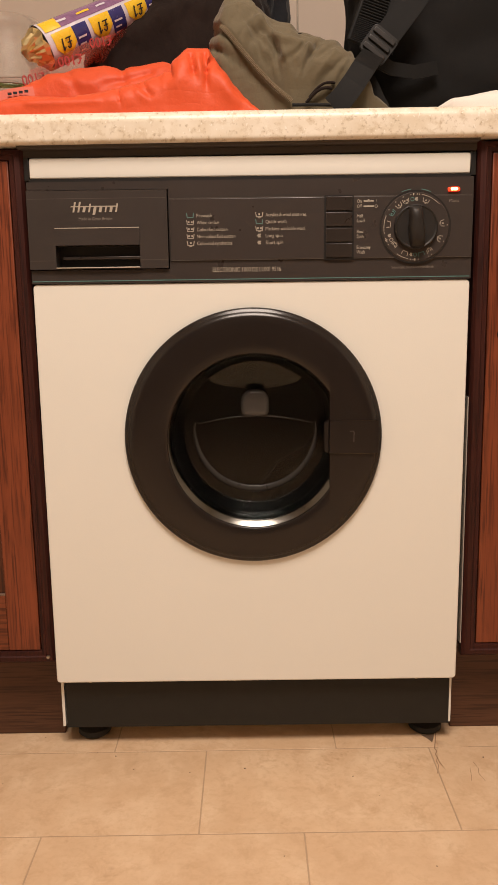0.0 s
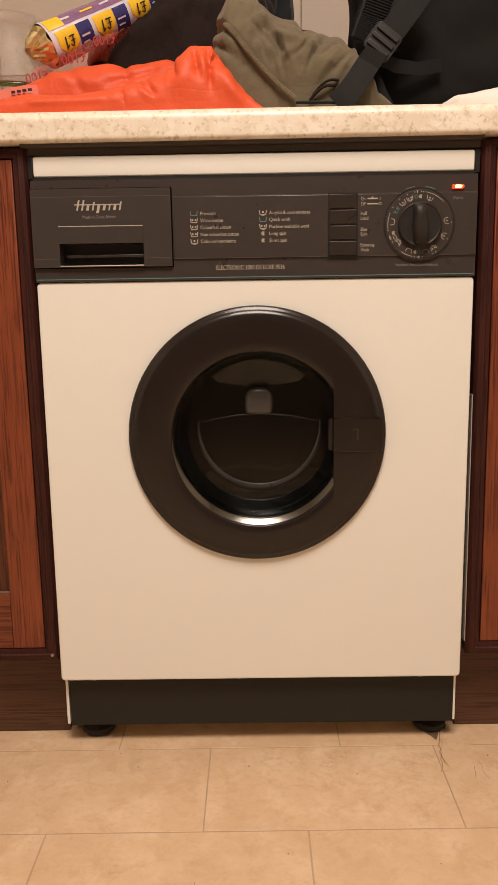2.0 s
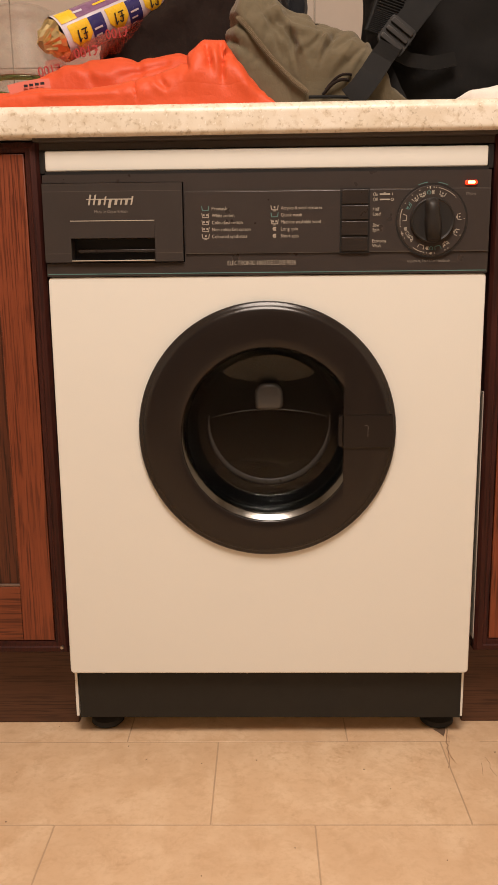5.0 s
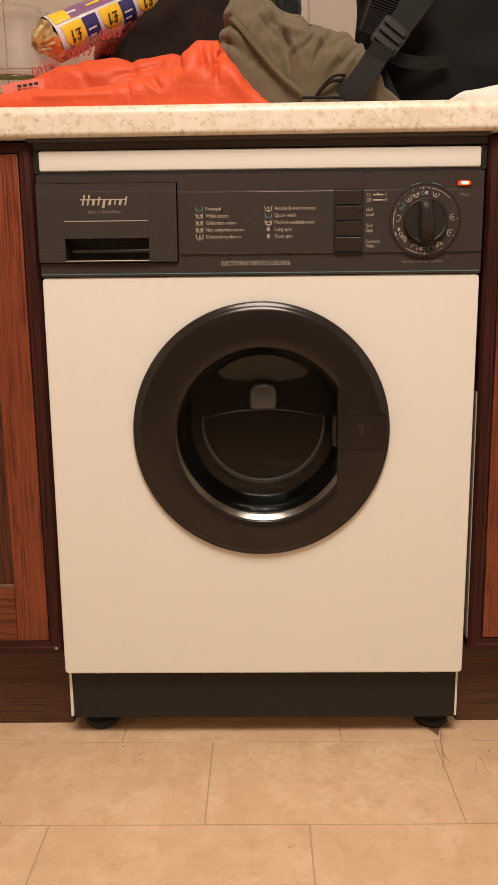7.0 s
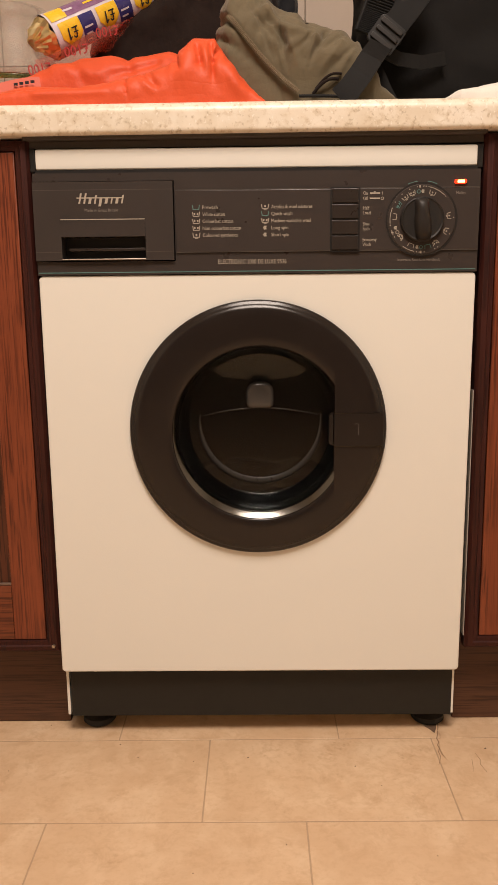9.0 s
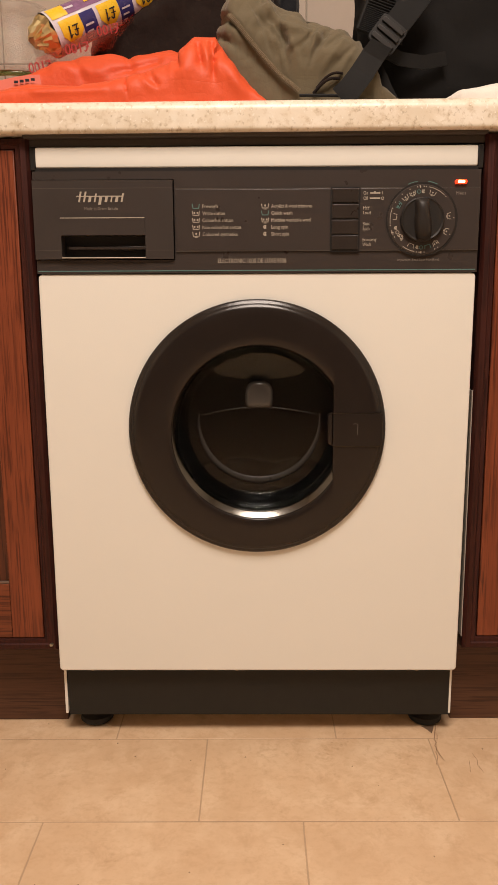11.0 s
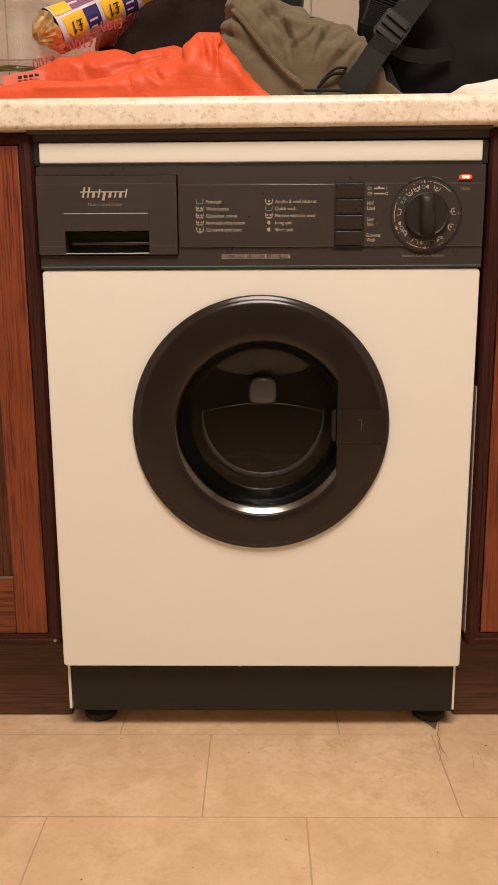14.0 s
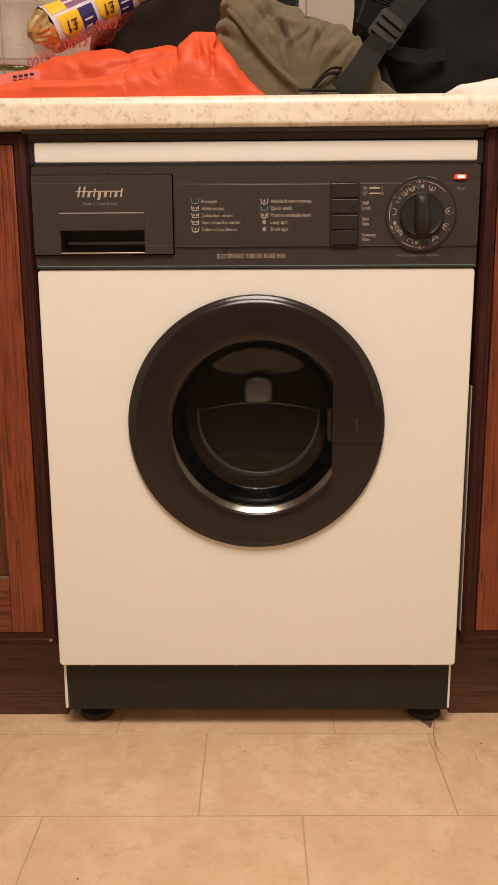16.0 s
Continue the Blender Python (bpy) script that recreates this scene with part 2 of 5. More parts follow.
def prism(outline, y0, y1, r=0.0, bm=None):
    """A plate with an outline in x, z, from y0 (front) to y1."""
    bm = bm or bmesh.new()
    a = [bm.verts.new((x, y0, z)) for x, z in outline]
    b = [bm.verts.new((x, y1, z)) for x, z in outline]
    front = bm.faces.new(a)
    bm.faces.new(b[::-1])
    k = len(a)
    for i in range(k):
        bm.faces.new((a[i], b[i], b[(i + 1) % k], a[(i + 1) % k]))
    if r:
        bmesh.ops.bevel(bm, geom=list(front.edges), offset=r, segments=2, profile=0.5, affect="EDGES")
    return bm


def lathe(profile, cx, cz, seg=96, closed=False, bm=None, a0=0.0, a1=2 * math.pi):
    """Turns a profile of (radius, y) round an axis along y through (cx, cz)."""
    bm = bm or bmesh.new()
    full = a1 - a0 > 6.28
    n = seg if full else seg + 1
    rings = []
    for r, y in profile:
        if r < 1e-6:
            rings.append([bm.verts.new((cx, y, cz))])
        else:
            rings.append([bm.verts.new((cx + r * math.cos(a0 + (a1 - a0) * i / seg), y, cz + r * math.sin(a0 + (a1 - a0) * i / seg))) for i in range(n)])
    pairs = list(zip(rings, rings[1:])) + ([(rings[-1], rings[0])] if closed else [])
    for p, q in pairs:
        for i in range(seg):
            j = (i + 1) % n
            if len(p) == 1:
                bm.faces.new((p[0], q[i], q[j]))
            elif len(q) == 1:
                bm.faces.new((p[i], q[0], p[j]))
            else:
                bm.faces.new((p[i], q[i], q[j], p[j]))
    return bm


def strip(points, width, thick, across, bm=None):
    """A flat band along points; across(i) gives its sideways direction."""
    bm = bm or bmesh.new()
    rows = []
    for i, p in enumerate(points):
        p = Vector(p)
        d = (Vector(points[min(i + 1, len(points) - 1)]) - Vector(points[max(i - 1, 0)])).normalized()
        s = Vector(across).normalized()
        s = (s - d * s.dot(d)).normalized()
        n = d.cross(s).normalized()
        rows.append([bm.verts.new(p + s * a * width / 2 + n * b * thick / 2) for a, b in ((-1, -1), (1, -1), (1, 1), (-1, 1))])
    for a, b in zip(rows, rows[1:]):
        for i in range(4):
            bm.faces.new((a[i], a[(i + 1) % 4], b[(i + 1) % 4], b[i]))
    bm.faces.new(rows[0][::-1])
    bm.faces.new(rows[-1])
    return bm


def tube(points, radius, seg=10, bm=None):
    bm = bm or bmesh.new()
    rows = []
    for i, p in enumerate(points):
        p = Vector(p)
        d = (Vector(points[min(i + 1, len(points) - 1)]) - Vector(points[max(i - 1, 0)])).normalized()
        s = d.cross(Vector((0.13, 0.21, 0.97))).normalized()
        n = d.cross(s)
        r = radius(i / (len(points) - 1)) if callable(radius) else radius
        rows.append([bm.verts.new(p + (s * math.cos(a) + n * math.sin(a)) * r) for a in (2 * math.pi * k / seg for k in range(seg))])
    for a, b in zip(rows, rows[1:]):
        for i in range(seg):
            bm.faces.new((a[i], a[(i + 1) % seg], b[(i + 1) % seg], b[i]))
    bm.faces.new(rows[0][::-1])
    bm.faces.new(rows[-1])
    return bm


def lerp_table(table, x):
    """Smooth reading of rows (x, a, b, ...) at x."""
    if x <= table[0][0]:
        return table[0][1:]
    for p, q in zip(table, table[1:]):
        if x <= q[0]:
            f = (x - p[0]) / (q[0] - p[0])
            f = f * 0.5 + (f * f * (3 - 2 * f)) * 0.5
            return tuple(a + (b - a) * f for a, b in zip(p[1:], q[1:]))
    return table[-1][1:]


def writing(text, x0, z, height, width, y, mat, parent, m=None, label="", bold=0.0, slant=0.0):
    """Printed words as a thin mesh, from x0 to the right, on a face that looks along -y."""
    cu = bpy.data.curves.new("words", "FONT")
    cu.body, cu.size, cu.resolution_u, cu.extrude = text, 1.0, 3, 0.0
    cu.offset, cu.shear = bold, slant
    tmp = new("words", cu)
    bpy.context.view_layer.update()
    me = bpy.data.meshes.new_from_object(tmp.evaluated_get(bpy.context.evaluated_depsgraph_get()))
    bpy.data.objects.remove(tmp)
    xs = [v.co.x for v in me.vertices]
    sx, x_min = width / (max(xs) - min(xs)), min(xs)
    k = height / 0.7
    for v in me.vertices:
        p = Vector(((v.co.x - x_min) * sx, 0, v.co.y * k))
        if m is None:
            v.co = Vector((x0, y, z)) + p
        else:
            v.co = m @ Vector((p.x, p.z, 0))
    me.materials.clear()
    me.materials.append(mat)
    ob = new("printed_text", me)
    ob.parent = parent
    return tagged(ob, label)


# ---- the room ----
def slab(name, x0, x1, y0, y1, z0, z1, mat, label, category):
    return tagged(part(name, box(x0, x1, y0, y1, z0, z1), mat), label, category, kind="structure")


wall_north = slab("wall_north", -1.7, 1.7, 0.585, 0.70, 0, 2.4, WALLPAINT, "cream painted kitchen wall behind the worktop", "wall")
# unseen wall, kept dark so the door's glass and ring mirror little light
slab("wall_south", -1.7, 1.7, -2.82, -2.7, 0, 2.4, FARWALL, "unseen closing wall, coloured dark to dim reflections", "wall")
slab("wall_west", -1.82, -1.7, -2.82, 0.70, 0, 2.4, WALLPAINT, "plain cream painted kitchen wall", "wall")
slab("wall_east", 1.7, 1.82, -2.82, 0.70, 0, 2.4, WALLPAINT, "plain cream painted kitchen wall", "wall")
slab("ceiling", -1.82, 1.82, -2.82, 0.70, 2.4, 2.5, CEILPAINT, "plain white painted ceiling", "ceiling")
floor = slab("floor", -1.7, 1.7, -2.7, 0.585, -0.05, -0.0008, GROUT, "beige stone-effect vinyl floor with slab pattern", "floor")


def worktop():
    """Long laminate slab with a rolled front edge."""
    y0, z0, z1 = -0.014, 0.880, 0.920
    prof = [(0.585, z0), (0.585, z1)]
    r = 0.014
    prof += [(y0 + r + 0.002, z1)]
    prof += [(y0 + r - r * math.sin(a), z1 - r + r * math.cos(a)) for a in (radians(k * 9) for k in range(11))]
    r2 = 0.006
    prof += [(y0, z1 - r - 0.002), (y0, z0 + r2 + 0.002)]
    prof += [(y0 + r2 - r2 * math.cos(a), z0 + r2 - r2 * math.sin(a)) for a in (radians(k * 15) for k in range(7))]
    prof += [(y0 + r2 + 0.002, z0)]
    bm = bmesh.new()
    a = [bm.verts.new((-1.68, y, z)) for y, z in prof]
    b = [bm.verts.new((1.68, y, z)) for y, z in prof]
    bm.faces.new(a)
    bm.faces.new(b[::-1])
    for i in range(len(a)):
        j = (i + 1) % len(a)
        bm.faces.new((a[i], b[i], b[j], a[j]))
    top = tagged(part("worktop", bm, LAMINATE, smooth=30), "cream speckled laminate worktop with rounded front edge", "worktop")
    # added board and dark sheet: the gap's shade is put into their colour
    part("front_rail", box(-0.306, 0.306, 0.010, 0.026, 0.8668, 0.8764, 0.001), GAP_SHADE, top, "added board that sets the gap's shaded tone")
    part("underside", box(-0.306, 0.306, -0.006, 0.58, 0.8765, 0.8802), GAP_SHADE, top, "underside sheet, coloured dark for the gap's shade")


worktop()

# ---- washing machine ----
CZ = 0.4845   # axis of the door
CI = 0.4803   # axis of its glass
OX, OZ = 0.0034, 0.4794   # axis of the door's opening
CD = 0.489    # middle of the moulded glass
machine = tagged(new("washing_machine"), "white front-loading washing machine with dark brown control panel and door", "washing machine")
machine.matrix_world = pose(-0.0016, 0, -0.0006, 0, 0.22, 0)


def machine_shell():
    t = 0.004
    bm = box(-0.2975, -0.2975 + t, 0.019, 0.55, 0.034, 0.838)
    box(0.2975 - t, 0.2975, 0.019, 0.55, 0.034, 0.838, bm=bm)
    box(-0.2935, 0.2935, 0.545, 0.55, 0.034, 0.838, bm=bm)
    box(-0.2935, 0.2935, 0.03, 0.545, 0.034, 0.040, bm=bm)
    part("cabinet_shell", bm, ENAMEL, machine, "white enamelled steel side panels")
    # front panel with a round opening
    n, hole = 96, 0.160
    outer = []
    x1, z0, z1, r = 0.2984, 0.1145, 0.6998, 0.006
    for cx, cz, a0 in ((x1 - r, z1 - r, 0), (-x1 + r, z1 - r, 90), (-x1 + r, z0 + r, 180), (x1 - r, z0 + r, 270)):
        outer += [(cx + r * math.cos(radians(a0 + k * 18)), cz + r * math.sin(radians(a0 + k * 18))) for k in range(6)]
    bm = bmesh.new()
    ov = [bm.verts.new((x, 0, z)) for x, z in outer]
    iv = [bm.verts.new((hole * math.cos(2 * math.pi * k / n), 0, CZ + hole * math.sin(2 * math.pi * k / n))) for k in range(n)]
    edges = [bm.edges.new((ov[i], ov[(i + 1) % len(ov)])) for i in range(len(ov))] + [bm.edges.new((iv[i], iv[(i + 1) % n])) for i in range(n)]
    bmesh.ops.triangle_fill(bm, use_beauty=True, edges=edges)
    ret = bmesh.ops.extrude_face_region(bm, geom=list(bm.faces))
    bmesh.ops.translate(bm, verts=[v for v in ret["geom"] if isinstance(v, bmesh.types.BMVert)], vec=(0, 0.018, 0))
    bmesh.ops.recalc_face_normals(bm, faces=bm.faces)
    es = [e for e in bm.edges if all(abs(v.co.y) < 1e-6 for v in e.verts) and e.calc_face_angle(0) > 1
          and all(math.hypot(v.co.x, v.co.z - CZ) > 0.2 for v in e.verts)]
    bmesh.ops.bevel(bm, geom=es, offset=0.0025, segments=3, profile=0.5, affect="EDGES")
    part("front_panel", bm, ENAMEL, machine, "cream-white enamelled front panel", smooth=10)
    part("lid", box(-0.2955, 0.2955, 0.0045, 0.55, 0.8385, 0.8655, 0.003, 3), ENAMEL, machine, "white laminated top lid", smooth=20)
    for s in (-1, 1):
        part("lid_end_cap", box(min(s * 0.2957, s * 0.3035), max(s * 0.2957, s * 0.3035), 0.007, 0.55, 0.836, 0.867, 0.0015), BLACK, machine, "black plastic lid trim")
    part("under_lid_strip", box(-0.2965, 0.2965, 0.006, 0.5, 0.8335, 0.8385), BLACK, machine)
    part("plinth", box(-0.2915, 0.2945, 0.0185, 0.024, 0.0315, 0.1130, 0.001), PLINTH, machine, "black painted steel plinth")
    for x in (-0.252, -0.032, 0.243):
        part("plinth_screw", lathe([(0.0, 0.0155), (0.0028, 0.0155), (0.0036, 0.0172), (0.0036, 0.0186)], x, 0.1092, 16), SCREW, machine)
    for x, y in ((-0.258, 0.060), (0.268, 0.060), (-0.25, 0.50), (0.26, 0.50)):
        prof = [(0.0, 0.0), (0.022, 0.0), (0.026, 0.004), (0.025, 0.011), (0.014, 0.016), (0.010, 0.020), (0.010, 0.041), (0.0, 0.041)]
        bm = bmesh.new()
        rings = [[bm.verts.new((x + r * math.cos(a), y + r * math.sin(a), z + 0.0012)) for a in (2 * math.pi * k / 28 for k in range(28))] for r, z in prof[1:-1]]
        for p, q in zip(rings, rings[1:]):
            for i in range(28):
                bm.faces.new((p[i], p[(i + 1) % 28], q[(i + 1) % 28], q[i]))
        bm.faces.new(rings[0][::-1])
        bm.faces.new(rings[-1])
        part("foot", bm, RUBBER, machine, "black adjustable rubber foot")


machine_shell()


def rounded(x0, x1, z0, z1, r, k=5):
    out = []
    for cx, cz, a0 in ((x1 - r, z1 - r, 0), (x0 + r, z1 - r, 90), (x0 + r, z0 + r, 180), (x1 - r, z0 + r, 270)):
        out += [(cx + r * math.cos(radians(a0 + 90 * i / k)), cz + r * math.sin(radians(a0 + 90 * i / k))) for i in range(k + 1)]
    return out


def tub_icon(x, z, s, mat, parent, y, kind=0, turn=0.0):
    """A small wash-tub pictogram of thin bars, s wide."""
    bm = bmesh.new()
    w, h, t = s / 2, s * 0.27, s * 0.055
    for p, q in (((-w, h), (-w * 0.8, -h)), ((-w * 0.8, -h), (w * 0.8, -h)), ((w * 0.8, -h), (w, h))):
        d = Vector((q[0] - p[0], q[1] - p[1]))
        nrm = Vector((-d.y, d.x)).normalized() * t
        d = d.normalized() * t
        bm.faces.new([bm.verts.new((a, 0, b)) for a, b in ((p[0] - d.x + nrm.x, p[1] - d.y + nrm.y), (p[0] - d.x - nrm.x, p[1] - d.y - nrm.y),
                                                             (q[0] + d.x - nrm.x, q[1] + d.y - nrm.y), (q[0] + d.x + nrm.x, q[1] + d.y + nrm.y))])
    for dx in (() if kind == 0 else (-0.22, 0.22) if kind in (1, 3) else (0.0,)):
        bm.faces.new([bm.verts.new((dx * s + a * s * 0.11, 0, b * s * 0.13 + 0.06 * s)) for a, b in ((-1, -1), (1, -1), (1, 1), (-1, 1))])
    if kind in (2, 3):
        bm.faces.new([bm.verts.new((a * s * 0.2, 0, -h - s * 0.15 + b * s * 0.05)) for a, b in ((-1, -1), (1, -1), (1, 1), (-1, 1))])
    bmesh.ops.rotate(bm, verts=bm.verts, cent=(0, 0, 0), matrix=Matrix.Rotation(-turn, 3, "Y"))
    bmesh.ops.translate(bm, verts=bm.verts, vec=(x, y, z))
    part("pictogram", bm, mat, parent)


def dots_icon(x, z, s, mat, parent, y):
    bm = bmesh.new()
    for k in range(6):
        a = k * math.pi / 3
        c = (x + s * 0.3 * math.cos(a) * (1 if k else 0.2), z + s * 0.3 * math.sin(a))
        bm.faces.new([bm.verts.new((c[0] + s * 0.17 * math.cos(b), y, c[1] + s * 0.17 * math.sin(b))) for b in (i * math.pi / 4 for i in range(8))])
    part("pictogram", bm, mat, parent)


def arc_mark(cx, cz, r, a0, a1, w, mat, parent, y):
    bm = bmesh.new()
    n = max(3, int(abs(a1 - a0) / 6))
    rows = [[bm.verts.new((cx + q * math.cos(radians(a0 + (a1 - a0) * i / n)), y, cz + q * math.sin(radians(a0 + (a1 - a0) * i / n)))) for q in (r - w / 2, r + w / 2)] for i in range(n + 1)]
    for p, q in zip(rows, rows[1:]):
        bm.faces.new((p[0], p[1], q[1], q[0]))
    part("dial_mark", bm, mat, parent)


def bar(x0, x1, z0, z1, y, mat, parent, name="printed_line"):
    bm = bmesh.new()
    bm.faces.new([bm.verts.new(p) for p in ((x0, y, z0), (x1, y, z0), (x1, y, z1), (x0, y, z1))])
    return part(name, bm, mat, parent)


def control_panel():
    bm = box(-0.1098, 0.2985, -0.002, 0.03, 0.7004, 0.8335)
    box(-0.2985, -0.1098, -0.002, 0.03, 0.8228, 0.8335, bm=bm)
    box(-0.2985, -0.1098, -0.002, 0.03, 0.7004, 0.7182, bm=bm)
    panel = part("control_panel", bm, PANEL, machine, "dark brown plastic control panel")
    yf = -0.0025
    # raised centre band
    part("panel_band", box(-0.1085, 0.2982, -0.0045, -0.0015, 0.7295, 0.8095, 0.0008), PANEL, panel)
    bar(-0.297, 0.2965, 0.7031, 0.7042, yf, TEAL, panel)
    for z in (0.7292, 0.8103):
        bar(-0.1085, 0.298, z - 0.0003, z + 0.0003, -0.0046, LINE, panel)
    # drawer
    bm = box(-0.2985, -0.1113, -0.0065, 0.020, 0.7506, 0.8217)
    box(-0.2985, -0.2627, -0.0065, 0.020, 0.7194, 0.7506, bm=bm)
    box(-0.1493, -0.1113, -0.0065, 0.020, 0.7194, 0.7506, bm=bm)
    box(-0.2627, -0.1493, -0.0065, 0.020, 0.7194, 0.7206, bm=bm)
    drawer = part("detergent_drawer", bm, DRAWER, machine, "dark brown plastic detergent drawer")
    for x0, x1, z in ((-0.298, -0.112, 0.8113), (-0.298, -0.2632, 0.7308), (-0.1488, -0.112, 0.7308)):
        bar(x0, x1, z - 0.00035, z + 0.00035, -0.0067, LINE, drawer)
    # grip: sloping hollow with a shelf
    bm = bmesh.new()
    x0, x1 = -0.2625, -0.1495
    sec = [(-0.0080, 0.7728), (-0.0080, 0.7508), (-0.0067, 0.7508), (-0.0067, 0.7728)]
    a = [bm.verts.new((x0, y, z)) for y, z in sec]
    b = [bm.verts.new((x1, y, z)) for y, z in sec]
    for i in range(4):
        bm.faces.new((a[i], b[i], b[(i + 1) % 4], a[(i + 1) % 4]))
    bm.faces.new(a)
    bm.faces.new(b[::-1])
    part("grip_plate", bm, DRAWER, drawer)
    part("grip_hollow", box(x0, x1, 0.016, 0.019, 0.7208, 0.7508), BLACK, drawer, "black hollow of the drawer grip")
    part("grip_shelf", box(x0 + 0.007, x1, 0.004, 0.016, 0.7325, 0.7365, 0.001), PANEL, drawer)
    part("grip_edge", box(x0, x1, -0.0088, -0.0066, 0.7205, 0.7218, 0.0004), SILVER, drawer)
    bar(x0, x1, 0.7726, 0.7737, -0.0084, SILVER, drawer)
    # maker's mark as plain slanted strokes and one bar
    bm = bmesh.new()
    x = -0.2365
    for w, h0, h1 in ((0.0024, -0.005, 0.0085), (0.0024, -0.005, 0.0085), (0.0036, -0.005, 0.002), (0.0022, -0.005, 0.006), (0.0036, -0.0085, 0.002),
                      (0.0036, -0.005, 0.002), (0.0020, -0.005, 0.002), (0.0036, -0.005, 0.002), (0.0022, -0.005, 0.006)):
        bm.faces.new([bm.verts.new((px, -0.0072, 0.7985 + pz)) for px, pz in ((x + h0 * 0.22, h0), (x + w + h0 * 0.22, h0), (x + w + h1 * 0.22, h1), (x + h1 * 0.22, h1))])
        x += w + 0.0042
    bm.faces.new([bm.verts.new((px, -0.0074, 0.8002 + pz)) for px, pz in ((-0.2395, 0), (-0.177, 0), (-0.177, 0.0014), (-0.2395, 0.0014))])
    part("badge", bm, SILVER, drawer, "silver slanted badge strokes")
    writing("Made in Great Britain", -0.2295, 0.7832, 0.0040, 0.0445, -0.0068, DIM_PRINT, drawer)
    # programme list
    yt = -0.0048
    left = (("Prewash", 0.0205, 0), ("White cotton", 0.030, 1), ("Colourfast cotton", 0.041, 1), ("Non colourfast cotton", 0.0515, 1), ("Coloured synthetics", 0.047, 2))
    right = (("Acrylics & wool mixtures", 0.0545, 2), ("Quick wash", 0.028, 0), ("Machine washable wool", 0.053, 3), ("Long spin", 0.0225, -1), ("Short spin", 0.0235, -1))
    for i, (text, w, kind) in enumerate(left):
        z = 0.7876 - i * 0.00905
        writing(text, -0.0722, z - 0.0023, 0.0047, w, yt, PRINT, panel)
        tub_icon(-0.0808, z, 0.0095, TEAL if i == 0 else PRINT, panel, yt, kind)
    for i, (text, w, kind) in enumerate(right):
        z = 0.7876 - i * 0.00905
        writing(text, 0.0202, z - 0.0023, 0.0047, w, yt, PRINT, panel)
        if kind >= 0:
            tub_icon(0.0118, z, 0.0095, TEAL if i == 1 else PRINT, panel, yt, kind)
        else:
            dots_icon(0.0118, z, 0.006, PRINT, panel, yt)
    writing("ELECTRONIC 1000 DE LUXE 9536", -0.052, 0.7135, 0.0060, 0.0925, yf, PRINT, panel)
    # push buttons
    part("button_frame", box(0.0988, 0.1388, -0.0052, -0.0040, 0.7275, 0.8112), BLACK, panel)
    for i in range(4):
        z1 = 0.8094 - i * 0.0203
        bm = prism([(0.1014, z1 - 0.0178), (0.1362, z1 - 0.0178), (0.1362, z1), (0.1014, z1)], -0.0070, -0.003, 0.0003)
        part("push_button", bm, BUTTON, panel, "dark plastic push button")
    xs = 0.1428
    writing("On", xs, 0.8012, 0.0046, 0.0058, yt, PRINT, panel)
    writing("Off", xs, 0.7945, 0.0046, 0.0062, yt, PRINT, panel)
    for z in (0.8034, 0.7967):
        bar(0.1515, 0.1650, z - 0.0009, z + 0.0009, yt, PRINT, panel)
    bar(0.1568, 0.1590, 0.8040, 0.8058, yt, PRINT, panel)
    bar(0.1678, 0.1684, 0.8016, 0.8052, yt, PRINT, panel)
    arc_mark(0.1682, 0.7966, 0.0017, 0, 360, 0.0006, PRINT, panel, yt)
    for a, wa, b, wb, z in (("Half", 0.0083, "Load", 0.0100, 0.7823), ("Slow", 0.0088, "Spin", 0.0088, 0.7618), ("Economy", 0.0186, "Wash", 0.0110, 0.7412)):
        writing(a, xs, z, 0.0046, wa, yt, PRINT, panel)
        writing(b, xs, z - 0.0062, 0.0046, wb, yt, PRINT, panel)
    writing("Important, Read User Handbook", 0.191, 0.7149, 0.0036, 0.057, yf, DIM_PRINT, panel)
    writing("Mains", 0.2660, 0.8007, 0.0042, 0.0125, yt, DIM_PRINT, panel)
    # mains light
    ml = part("mains_light", prism(rounded(0.2640, 0.2795, 0.8145, 0.8198, 0.0018), -0.0062, -0.002, 0.0008), LED, machine, "glowing red mains light")
    part("bright_core", prism(rounded(0.2672, 0.2765, 0.8154, 0.8190, 0.0012), -0.0066, -0.0060, 0.0003), LED_CORE, ml)


